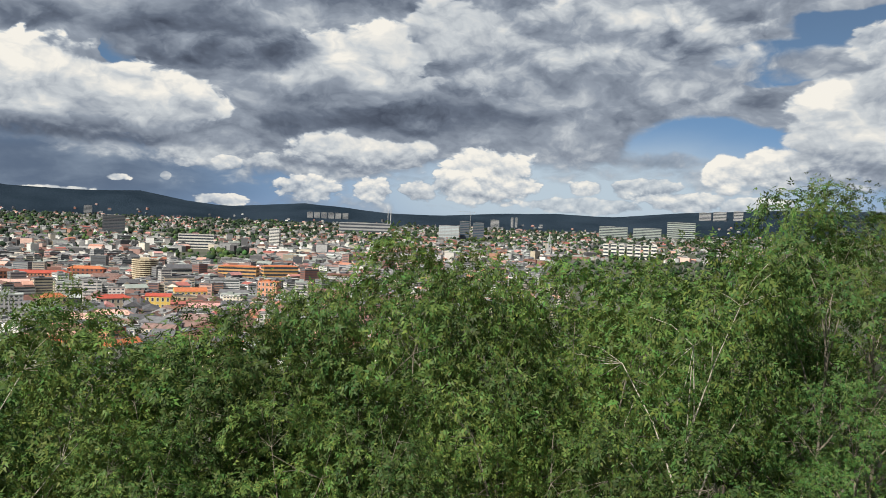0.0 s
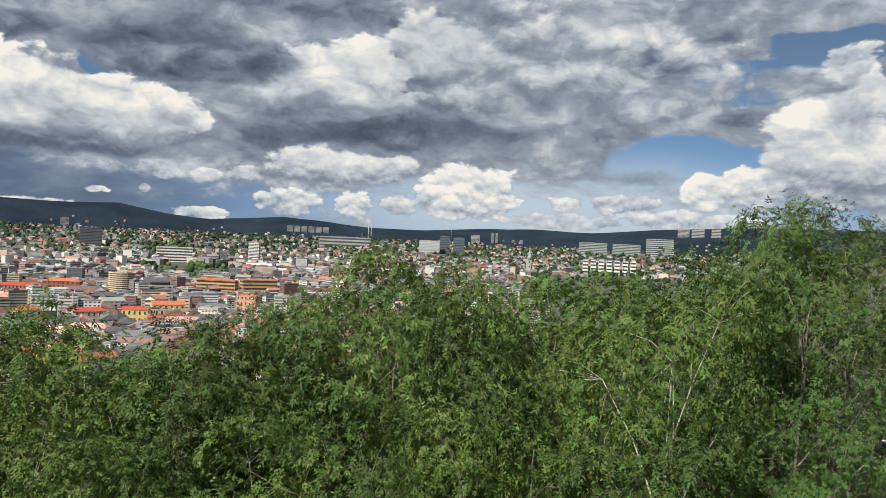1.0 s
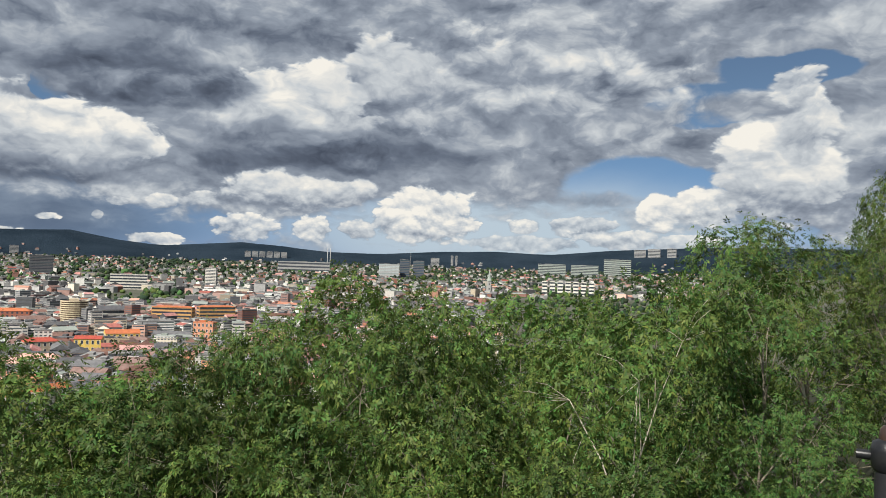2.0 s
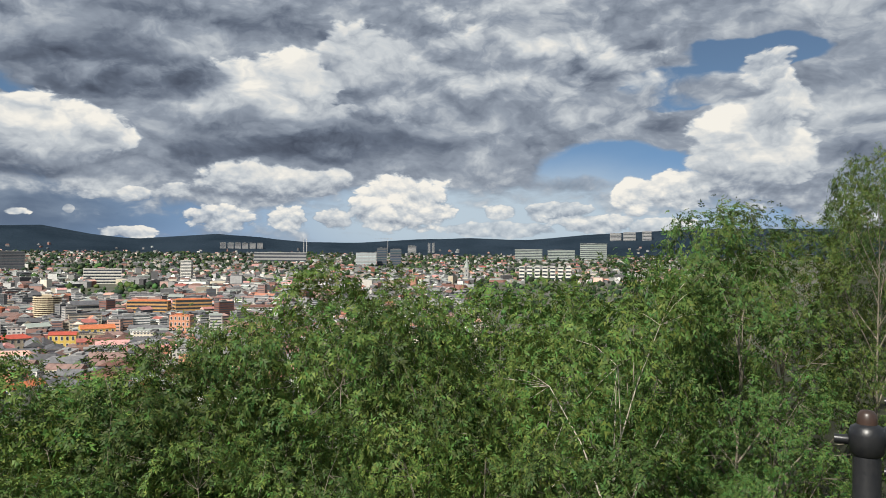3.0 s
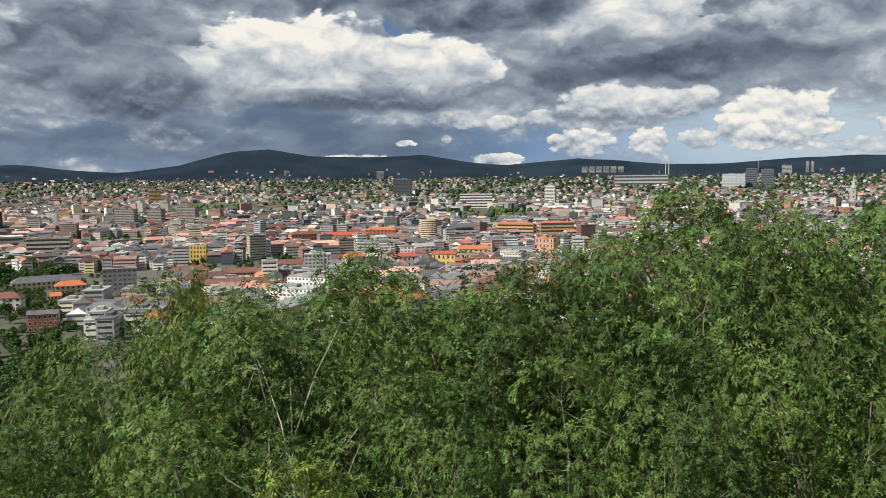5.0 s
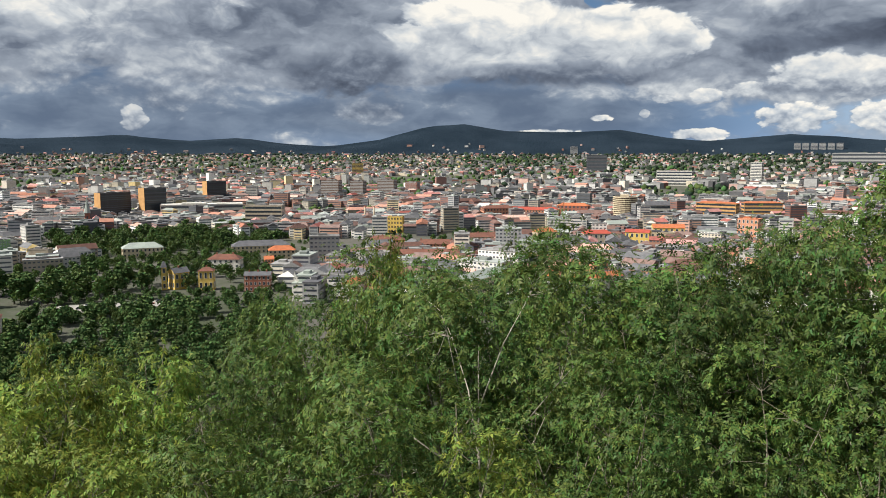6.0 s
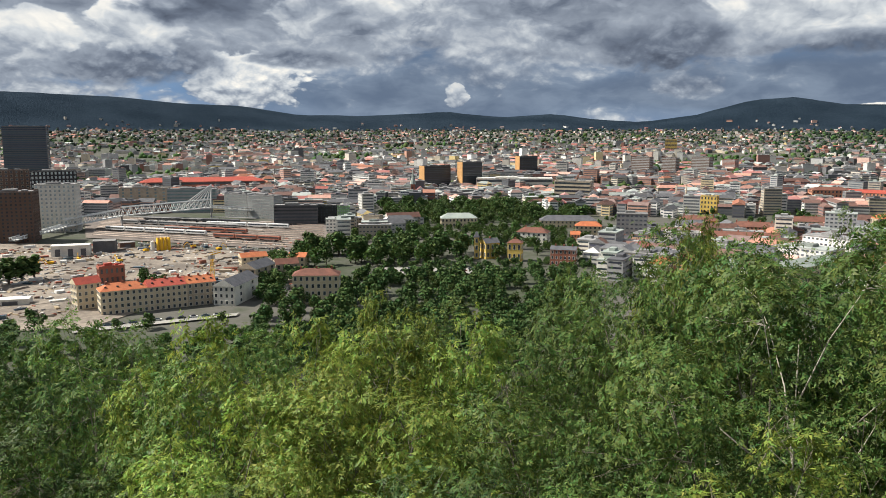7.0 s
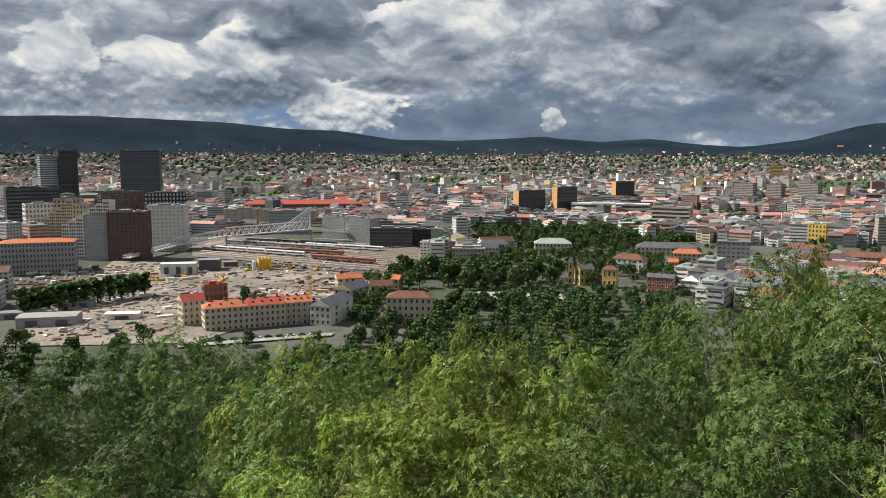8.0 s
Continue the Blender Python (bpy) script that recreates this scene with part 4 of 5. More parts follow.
block(30.6, 3.0, -5.6, -7.0, "cream apartment block with brown-red roof", CREAM, TILE_BROWN, "apartment_block", 5, 12, 4, shape="hip", rise=4, chimneys=4, turn=14)
block(27.02, 3.74, -3.71, -4.75, "long salmon-pink apartment block with red roof", SALMON, TILE_RED, "apartment_block", 4, 18, 4, shape="hip", rise=4, chimneys=5, turn=-10)
block(29.6, 2.2, -3.6, -4.8, "salmon-pink corner block with pale roof", SALMON, TILE_BROWN, "apartment_block", 4, 10, 4, shape="hip", rise=4, chimneys=2, turn=20)
block(18.23, 2.13, -3.2, -4.42, "white house with steep dark roofs", WHITE, SLATE, "house", 3, 6, 5, shape="gable", rise=6, turn=20, chimneys=2)
block(14.4, 2.6, -3.17, -4.5, "orange-brown brick apartment block with balconies", ORANGE, TILE, "apartment_block", 5, 12, 4, "band", GLASS, shape="hip", rise=2, turn=-18)
block(11.6, 2.4, -3.1, -4.4, "orange-brown brick apartment block with balconies", ORANGE, TILE, "apartment_block", 5, 12, 4, "band", GLASS, shape="hip", rise=2, turn=16)
block(12.28, 1.31, -4.3, -6.2, "salmon-orange apartment block with flat roof", SALMON, TILE, "apartment_block", 5, 5, 4, trim=WHITE, turn=-25)
block(22.47, 2.03, -5.3, -6.8, "house with orange-red tiled roof", BEIGE, TILE_RED, "house", 3, 6, 4, trim=WHITE, shape="hip", rise=3.5, chimneys=2, turn=12)
block(19.62, 1.64, -5.2, -6.8, "yellow house with red tiled roof", YELLOW, TILE_RED, "house", 3, 5, 4, trim=WHITE, shape="gable", rise=3, chimneys=2, turn=-12)
block(17.61, 2.13, -4.8, -6.2, "yellow house with bright orange tiled roof", YELLOW, TILE, "house", 3, 6, 4, trim=WHITE, shape="gable", rise=4, chimneys=2, turn=8)
block(18.2, 2.0, -5.4, -6.6, "house with dark flat roof", CREAM, SLATE, "house", 3, 6, 4, turn=8)
block(26.18, 1.39, -5.2, -6.8, "house with orange tiled roof", CREAM, TILE, "house", 3, 4, 4, shape="hip", rise=4, chimneys=1, turn=30)
block(24.16, 2.2, -3.4, -4.5, "apartment block with orange-red roof", BRICK, TILE, "apartment_block", 4, 8, 4, shape="hip", rise=4, chimneys=3, turn=-15)
block(21.2, 1.4, -4.6, -5.8, "white house with pale roof", WHITE, COPPER, "house", 3, 4, 4, shape="gable", rise=4, turn=30)
block(54.41, 2.62, -5.9, -6.9, "long hall with pale grey-green roof", CREAM, COPPER, "hall", 2, 10, 4, shape="hip", rise=5, turn=5)
block(46.55, 4.0, -6.0, -6.9, "long hall with grey roof", CREAM, SLATE, "hall", 2, 14, 4, shape="hip", rise=5, turn=5)
block(45.09, 1.88, -6.4, -7.5, "town house with bright red-orange roof", CREAM, TILE, "house", 3, 6, 3, shape="hip", rise=4)
block(49.0, 2.2, -6.9, -8.2, "white town house with brown roof", WHITE, TILE_BROWN, "house", 3, 6, 4, shape="hip", rise=4, chimneys=2, turn=-15)

# the round apartment tower: stacked balcony rings
rt = reach(20.57, -4.63)
tower = thing("apartment_tower", facing(20.57, rt + 14), "cream round-cornered apartment tower with stacked balcony bands", "building")
hw = rt * radians(1.75) / 2
m = Mesh()
m.lathe([(hw * .9, 0), (hw * .9, 36), (0.0, 36)], 16)
part("core", m, BROWN, tower)
for s in range(12):
    m = Mesh()
    m.lathe([(hw * .86, 3 + s * 2.9), (hw, 3 + s * 2.9), (hw, 4.35 + s * 2.9), (hw * .86, 4.35 + s * 2.9)], 16)
    part("balcony_band", m, CREAM, tower)
m = Mesh()
m.box(-hw * 1.3, -hw * 1.2, -2, hw * 1.2, hw, 4.5)
part("plinth", m, WHITE, tower)
m = Mesh()
m.box(-hw * .4, -hw * .4, 36, hw * .3, hw * .4, 39)
part("roof_house", m, CREAM, tower)

# far landmarks
block(11.99, .7, -.52, -1.95, "slim white residential tower", WHITE, FELT, "apartment_tower", 14, 5, 4, glass=GLASS, turn=-20)
block(17.32, 2.35, -1.1, -2.1, "white office building with stepped wings", WHITE, FELT, "office_block", 5, 12, 4, "band", GLASS)
block(22.6, 1.4, .0, -1.2, "dark grey tower block", DGREY, FELT, "apartment_tower", 12, 6, 4, "band", GLASS)
block(-.38, 1.47, .15, -.8, "long grey office slab", GREY, FELT, "office_block", 9, 14, 4, "band", GLASS_PALE)
block(-1.5, .7, .5, -.75, "dark blue-grey office block", DGREY, FELT, "office_block", 10, 8, 4, "band", GLASS_BLUE)
block(-2.5, .8, .42, -.75, "dark blue-grey office block", DGREY, FELT, "office_block", 10, 8, 4, "band", GLASS_BLUE)
block(-3.67, .61, .68, .0, "pale concrete tower block", GREY, FELT, "apartment_tower", 8, 5, 3)
for az in (-4.9, -5.2):
    block(az, .17, .89, .2, "slim grey tower block", GREY, FELT, "apartment_tower", 10, 2, 2)
block(-12.07, 1.95, .5, -.3, "long pale green-grey housing slab", COPPER, FELT, "apartment_block", 7, 16, 3)
block(-14.39, 1.91, .47, -.3, "long pale green-grey housing slab", COPPER, FELT, "apartment_block", 7, 16, 3)
block(-16.66, 1.87, .94, -.2, "long pale green-grey housing slab", COPPER, FELT, "apartment_block", 8, 16, 3)
for i in range(7):
    block(-11.6 - i * .55, .38, -.72, -1.7, "white housing block with dark gaps", WHITE, FELT, "apartment_block", 4, 4, 3, group="white housing row")
for az, wd, top, base in ((-18.19, .77, 1.69, 1.15), (-19.14, .84, 1.76, 1.15), (-20.33, .61, 1.83, 1.2), (24.19, .51, .58, .1)):
    block(az, wd, top, base, "pale housing slab on the wooded hill", GREY, FELT, "apartment_block", 6, 8, 3)
block(5.69, 3.64, .12, -.6, "long pale low warehouse", GREY, FELT, "warehouse", 3, 14, 3, "band", GLASS_FAR)
for i in range(6):
    block(9.6 - i * .5, .4, .75, .35, "pale far-off housing block", GREY, FELT, "apartment_block", 5, 5, 2, group="far housing blocks")


def church(az, w_deg, top, base, label, wall, roof):
    r = reach(az, base)
    p = spot(az, r)
    h = EYE + r * math.tan(radians(top)) - p.z
    s = max(r * radians(w_deg) * .45, 4)
    root = thing("church", facing(az, r), label, "church")
    m = Mesh()
    m.box(-s / 2, -s / 2, 0, s / 2, s / 2, h * .5)
    part("tower", m, wall, root)
    m = Mesh()
    m.lathe([(s * .72, h * .5), (s * .3, h * .7), (0.02, h)], 8)
    part("spire", m, roof, root)
    m = Mesh()
    m.box(-s * .8, s / 2, 0, s * .8, s * 4, h * .26)
    part("nave", m, wall, root)
    m = Mesh()
    m.add([(-s * .9, s / 2, h * .26), (s * .9, s / 2, h * .26), (s * .9, s * 4, h * .26), (-s * .9, s * 4, h * .26), (0, s / 2, h * .42), (0, s * 4, h * .42)],
          [(0, 4, 5, 3), (1, 2, 5, 4), (0, 1, 4), (2, 3, 5)])
    part("nave_roof", m, roof if wall is GREY else TILE, root)
    for k in (.2, .38):
        part("window", window_mesh(s * .25, h * .07, GLASS, wall), [], root, m=pose(0, -s / 2, h * k))


church(-7.63, .6, .05, -1.75, "grey stone church with a tall pointed spire", GREY, COPPER)
church(57.72, .7, -2.6, -4.95, "red-brick church with a slender green spire", BRICK, COPPER)

for az in (3.85, 4.05):
    r = reach(az, .1)
    p = spot(az, r)
    c = thing("factory_chimney", facing(az, r), "slim grey chimney on the far skyline", "chimney", "far chimneys")
    m = Mesh()
    h = EYE + r * math.tan(radians(1.15)) - p.z
    m.tube([(0, 0, -1), (0, 0, h)], [2.2, 1.5], 10)
    part("stack", m, GREY, c, smooth=True)


def tower_crane(az, r, h, jib, turn, mat, label):
    root = thing("tower_crane", facing(az, r, turn), label, "crane")
    m = Mesh()
    for x in (-.8, .8):
        for y in (-.8, .8):
            m.box(x - .14, y - .14, -1, x + .14, y + .14, h)
    for i in range(int(h / 3)):
        m.tube([(-.8, -.8, i * 3), (.8, -.8, i * 3 + 3)], [.1, .1], 4)
        m.tube([(.8, .8, i * 3), (-.8, .8, i * 3 + 3)], [.1, .1], 4)
    part("mast", m, mat, root)
    m = Mesh()
    for y, z in ((-.6, h), (.6, h), (0, h + 1.4)):
        m.tube([(-jib * .3, y, z), (jib, y, z)], [.2, .15], 4)
    for i in range(int(jib / 2)):
        m.tube([(i * 2, -.6, h), (i * 2 + 1, 0, h + 1.4), (i * 2 + 2, .6, h)], [.08, .08, .08], 3)
    part("jib", m, mat, root)
    m = Mesh()
    m.box(-jib * .3, -.9, h - 2.5, -jib * .3 + 3, .9, h, 0, True)
    part("counterweight", m, GREY, root)
    m = Mesh()
    m.box(-.9, -1.6, h - 2.6, .9, -.6, h - .2, 0, True)
    part("cab", m, WHITE, root)


tower_crane(72.0, 520, 20, 12, 60, GLOW_YELLOW, "yellow tower crane on the building site")
tower_crane(-1.91, 3600, 90, 60, 175, GREY, "slender crane on the far skyline")

# white footbridge with a fanned mast over the tracks
pts = [spot(84.3, reach(84.2, -7.24), 8), spot(81.2, 850, 10), spot(77.7, 880, 15.5), spot(71.9, 905, 19), spot(67.6, 940, 8.5)]
bridge = thing("footbridge", Matrix(), "long white steel footbridge with a fanned cable mast", "bridge")
for a, b, tall in zip(pts[:-1], pts[1:], (2.0, 6.5, 8.5, 2.0)):
    dirv = (b - a).normalized()
    sd = Vector((-dirv.y, dirv.x, 0)).normalized() * 3.0
    m = Mesh()
    m.add([tuple(p + o) for p in (a, b) for o in (-sd, sd, sd - Vector((0, 0, 1.0)), -sd - Vector((0, 0, 1.0)))],
          [(0, 4, 5, 1), (1, 5, 6, 2), (2, 6, 7, 3), (3, 7, 4, 0)])
    part("deck", m, STEEL_WHITE, bridge)
    for o in (-sd, sd):
        m = Mesh()
        up3 = Vector((0, 0, tall))
        m.tube([a + o + up3, b + o + up3], [.6, .6], 5)
        n = max(4, int((b - a).length / 6))
        for i in range(n):
            m.tube([a.lerp(b, i / n) + o, a.lerp(b, (i + .5) / n) + o + up3, a.lerp(b, (i + 1) / n) + o], [.42, .42, .42], 4)
        part("truss", m, STEEL_WHITE, bridge)
mast_foot = pts[3]
mast_top = mast_foot + Vector((0, 0, 25))
for k in range(7):
    m = Mesh()
    m.tube([mast_foot.lerp(pts[2], k * .07) + Vector((0, 0, 0)), mast_top + (pts[4] - pts[3]).normalized() * 1.0], [.8 - .05 * k, .5], 5)
    part("cable", m, STEEL_WHITE, bridge)
for a in pts[1:4]:
    m = Mesh()
    m.tube([(a.x, a.y, 1), (a.x, a.y, a.z)], [.9, .9], 8)
    part("pier", m, GREY, bridge)


# ---- building site and tracks ----
def sheet(name, corners, mat, label, lift, category="ground", steps=14):
    m = Mesh()
    a, b, c, d = corners
    for i in range(steps + 1):
        for j in range(steps + 1):
            u, v = i / steps, j / steps
            p = a.lerp(b, u).lerp(d.lerp(c, u), v)
            m.v.append((p.x, p.y, float(ground_z(p.x, p.y)) + lift + noise.noise((p.x * .03, p.y * .03, 0)) * .5 * (category == "ground")))
    for i in range(steps):
        for j in range(steps):
            k = i * (steps + 1) + j
            m.f.append((k, k + steps + 1, k + steps + 2, k + 1))
            m.m.append(0)
    ob = part(name, m, mat, smooth=True)
    return tagged(ob, label, category, kind="structure")


sheet("site_ground", (spot(92, 455), spot(80.2, 425), spot(64.5, 640), spot(85, 800)), GRAVEL, "churned pale gravel and earth of a building site", .5)
sheet("railway_bed", (spot(80.0, 800), spot(64.5, 650), spot(63.5, 860), spot(80.0, 1000)), material("track_ballast", (.20, .165, .14), (.13, .11, .10), .05, .95), "brown railway ballast", .8, "railway")
sheet("street", (spot(81.2, 415), spot(70.5, 425), spot(70.3, 432), spot(81.2, 424)), PAVING, "pale street below the tenements", .9, "street")
sheet("car_park", (spot(60.0, 536), spot(52, 536), spot(52, 562), spot(60.5, 566)), PAVING, "pale paved bus yard among trees", .7, "pavement")
for i in range(14):
    m = Mesh()
    a, b = spot(79.5 - i * .06, 812 + i * 13, 5.2), spot(64.2, 660 + i * 14, 5.2)
    for o in (-.9, .9):
        m.tube([a + Vector((0, o, 0)), b + Vector((0, o, 0))], [.28, .28], 4)
    tagged(part("railway_track", m, STEEL), "rusty steel railway track on brown ballast", "railway track", "tracks")


def train(along, track, cars, paint, label):
    """Coaches standing on one of the tracks."""
    a, b = spot(79.5 - track * .06, 812 + track * 13, 5.4), spot(64.2, 660 + track * 14, 5.4)
    way = (b - a).normalized()
    p = a.lerp(b, along)
    root = thing("train", Matrix.Translation(p) @ pose(0, 0, 0, 0, 0, math.degrees(math.atan2(way.y, way.x))), label, "train", "trains")
    for c in range(cars):
        m = Mesh()
        x = c * 23.5
        m.box(x, -1.5, .9, x + 22.5, 1.5, 3.9)
        m.roof(x, -1.5, x + 22.5, 1.5, 3.9, .5, 1.0, 0, .02)
        part("coach", m, paint, root)
        m = Mesh()
        m.box(x + 1, -1.56, 2.2, x + 21.5, 1.56, 3.2, 0, True)
        part("window_band", m, GLASS, root)
        m = Mesh()
        m.box(x + 2, -1.1, 0, x + 5, 1.1, .95)
        m.box(x + 17.5, -1.1, 0, x + 20.5, 1.1, .95)
        part("bogie", m, BLACK, root)


for along, track, cars, paint, label in ((.05, 3, 5, STEEL_WHITE, "pale grey commuter train standing on the tracks"), (.32, 5, 4, BRICK, "dull red train standing on the tracks"),
                                         (.1, 8, 6, GREY, "grey train standing on the tracks"), (.5, 9, 4, STEEL_WHITE, "pale grey commuter train standing on the tracks"),
                                         (.2, 11, 5, DGREY, "dark grey train standing on the tracks"), (.55, 2, 3, BRICK, "dull red train standing on the tracks")):
    train(along, track, cars, paint, label)
for along, track, length in ((.12, 4, 90), (.3, 7, 110), (.08, 10, 120), (.45, 12, 80)):
    a, b = spot(79.5 - track * .06, 812 + track * 13, 4.6), spot(64.2, 660 + track * 14, 4.6)
    way = (b - a).normalized()
    q = a.lerp(b, along) + Vector((0, 6, 0))
    root = thing("platform", Matrix.Translation(q) @ pose(0, 0, 0, 0, 0, math.degrees(math.atan2(way.y, way.x))), "railway platform with a pale flat canopy", "platform", "platforms")
    m = Mesh()
    m.box(0, -2.2, -1, length, 2.2, 1.2)
    part("slab", m, PAVING, root)
    m = Mesh()
    m.box(length * .1, -2.6, 4.6, length * .8, 2.6, 5.0, 0, True)
    part("canopy", m, FELT, root)
    for k in range(8):
        m = Mesh()
        x = length * (.14 + .62 * k / 7)
        m.tube([(x, 0, 1.1), (x, 0, 4.7)], [.18, .18], 6)
        part("column", m, STEEL, root)


def shed(az, r, w, d, h, turn, wall, roof, label, name="shed", rise=0.6, doors=0):
    root = thing(name, facing(az, r, turn), label, "shed")
    m = Mesh()
    m.box(-w / 2, -d / 2, -1, w / 2, d / 2, h)
    part("wall", m, wall, root)
    m = Mesh()
    m.roof(-w / 2, -d / 2, w / 2, d / 2, h, rise, 0, 0, .3)
    part("roof", m, roof, root)
    for i in range(doors):
        m = Mesh()
        m.box(-w / 2 + w * (i + .3) / doors, -d / 2 - .12, 0, -w / 2 + w * (i + .7) / doors, -d / 2, h * .7, 0, True)
        part("door", m, DGREY, root)


shed(89.1, 505, 32, 16, 6.0, -14, GREY, PAVING, "large grey shed with pale flat roof", doors=2)
shed(84.6, 505, 20, 9, 4, -14, WHITE, WHITE, "low white site hall", doors=1)
shed(80.9, 690, 28, 12, 9, -8, WHITE, WHITE, "white stacked site offices", doors=3, name="site_office")
shed(78.84, 700, 17, 12, 10, -8, DGREY, FELT, "dark grey box building", doors=1)
shed(77.5, 720, 12, 9, 5, 10, BROWN, FELT, "small brown site shed", doors=1)
shed(86.7, 610, 22, 9, 4, -12, COPPER, WHITE, "pale low shed among parked cars", doors=2)
shed(87.6, 560, 24, 8, 4, -12, GREY, FELT, "grey low flat-roofed shed", doors=2)
shed(90.5, 535, 30, 9, 4, -12, GREY, FELT, "grey low flat-roofed shed", doors=2)
silo = thing("silo", facing(75.15, 690), "yellow ribbed silo standing on the building site", "silo")
for i in range(4):
    m = Mesh()
    m.tube([(-4.2 + i * 2.8, 0, 0), (-4.2 + i * 2.8, 0, 11)], [1.35, 1.35], 10)
    part("tank", m, GLOW_YELLOW, silo, smooth=True)
m = Mesh()
m.lathe([(1.8, 0), (1.8, 8), (0.4, 9)], 12)
part("hopper", m, WHITE, silo, m=pose(-8.5, 0, 0))

# containers, stacks of material, diggers and cars on the site
srng = np.random.default_rng(17)
BOXC = [WHITE, GREY, STEEL_WHITE, BRICK, GLASS_BLUE, BEIGE, WOOD, DGREY, WHITE]
cont = []
for mat in BOXC:
    m = Mesh()
    m.box(-3, -1.2, 0, 3, 1.2, 2.6)
    for i in range(12):
        m.box(-2.9 + i * .5, -1.28, .1, -2.7 + i * .5, -1.2, 2.5, 0, True)
    cont.append(m.data("site_container", [mat]))
for i in range(120):
    u, v = srng.uniform(0, 1, 2)
    az = 91 - 23 * u
    r = (455 + 35 * u) + v * (250 + 60 * (1 - u))
    if 70.5 < az < 81 and r < 480:
        continue
    k = int(srng.integers(0, len(cont)))
    ob = part("site_container", cont[k], [])
    ob.matrix_basis = facing(az, r, float(srng.uniform(-30, 30))) @ pose(0, 0, .4)
    ob.scale = (srng.uniform(.5, 1.6), srng.uniform(.6, 1.5), srng.uniform(.25, 1.0))
    tagged(ob, "weathered steel container or stacked material on the gravel", "container", "site containers")


def rubble(name, count, mats, big, label):
    """Planks, slabs, heaps and pipes strewn over the site, too many to count."""
    m = Mesh()
    for i in range(count):
        u, v = srng.uniform(0, 1, 2)
        az = 91 - 25 * u
        r = (450 + 35 * u) + v * (255 + 60 * (1 - u))
        if 70.5 < az < 81 and r < 480:
            continue
        m4 = facing(az, r, float(srng.uniform(-90, 90)))
        x, y, z = srng.uniform(.8, big), srng.uniform(.3, big * .35), srng.uniform(.2, 1.1)
        k = len(m.v)
        m.box(-x, -y, 0, x, y, z + .6, int(srng.integers(0, len(mats))))
        sl = srng.uniform(.5, 1.0)
        m.v[k:] = [tuple(m4 @ Vector((q[0] * (sl if q[2] > 0 else 1), q[1] * (sl if q[2] > 0 else 1), q[2]))) for q in m.v[k:]]
    tagged(part(name, m, mats), label, "rubble", kind="stuff")


rubble("site_rubble", 1500, [WOOD, GREY, WHITE, DGREY, BROWN, BRICK, PAVING], 3.2, "strewn planks, slabs and building rubble on the gravel")
rubble("earth_heap", 160, [GRAVEL, material("dark_earth", (.13, .10, .08), (.08, .065, .05), .1, .95)], 9.0, "low heaps and beds of dark earth and gravel")


def digger(az, r, turn):
    root = thing("excavator", facing(az, r, turn), "yellow tracked excavator on the gravel", "excavator", "site machines")
    m = Mesh()
    m.box(-2, -1.5, .9, 2, 1.5, 2.4)
    part("body", m, GLOW_YELLOW, root)
    m = Mesh()
    m.box(.6, -1.4, 2.4, 2, .1, 3.6)
    part("cab", m, GLASS, root)
    for y in (-1.6, 1.1):
        m = Mesh()
        m.box(-2.2, y, 0, 2.2, y + .5, .9)
        part("track", m, BLACK, root)
    m = Mesh()
    m.tube([(2, .5, 2), (5, .5, 5.5), (8, .5, 3.2), (8.4, .5, 1)], [.35, .3, .25, .3], 5)
    part("arm", m, GLOW_YELLOW, root)


for az, r, turn in ((83.2, 640, 20), (82.2, 650, 190), (80.5, 660, 90), (76.3, 690, 30), (73.2, 700, 200), (78.0, 640, 120), (71.5, 680, 40)):
    digger(az, r, turn)


def car_data(mat, name):
    m = Mesh()
    m.box(-2.1, -.85, .3, 2.1, .85, .95, 0)
    m.add([(-1.4, -.8, .95), (1.2, -.8, .95), (1.2, .8, .95), (-1.4, .8, .95), (-1.0, -.65, 1.5), (.6, -.65, 1.5), (.6, .65, 1.5), (-1.0, .65, 1.5)],
          [(4, 5, 6, 7), (0, 1, 5, 4), (1, 2, 6, 5), (2, 3, 7, 6), (3, 0, 4, 7)], 1)
    for x in (-1.3, 1.3):
        m.box(x - .33, -.9, 0, x + .33, .9, .62, 2, True)
    return m.data(name, [mat, GLASS, BLACK])


CARS = [car_data(mt, "parked_car") for mt in (WHITE, DGREY, STEEL_WHITE, BRICK, BLACK, GLASS_BLUE)]


def park(az, r, turn):
    k = int(srng.integers(0, 6))
    ob = part("parked_car", CARS[k], [])
    ob.matrix_basis = facing(az, r, turn) @ pose(0, 0, .75)
    tagged(ob, "parked car standing on pale ground", "car", "parked cars")


for i in range(36):
    park(88.5 - (i % 12) * .42, 545 + (i // 12) * 14 + (i % 12) * 4, 80)
for i in range(10):
    park(79.0 - i * .8, 424 + i * .5, 2)
for i in range(14):
    park(59.0 - i * .5, 540 + (i % 3) * 8, 5)

# ---- the rest of the city ----
crng = np.random.default_rng(23)
FREE = [(63, 93, 380, 860), (63, 81, 380, 1010), (45, 69, 300, 665), (49, 61, 820, 1070), (78, 92, 560, 800)]
WALLS = [WHITE, CREAM, BEIGE, GREY, SALMON, BRICK, DGREY, YELLOW]
ROOFS = [TILE, TILE_RED, TILE_BROWN, SLATE, FELT, COPPER]
placed = []
for o in list(scene.objects):
    if o.type == "EMPTY" and o.get("category") in ("building", "church", "apartment building", "shed"):
        placed.append(o.matrix_basis.translation.to_2d())
near_xy = np.array([(p.x, p.y) for p in placed])


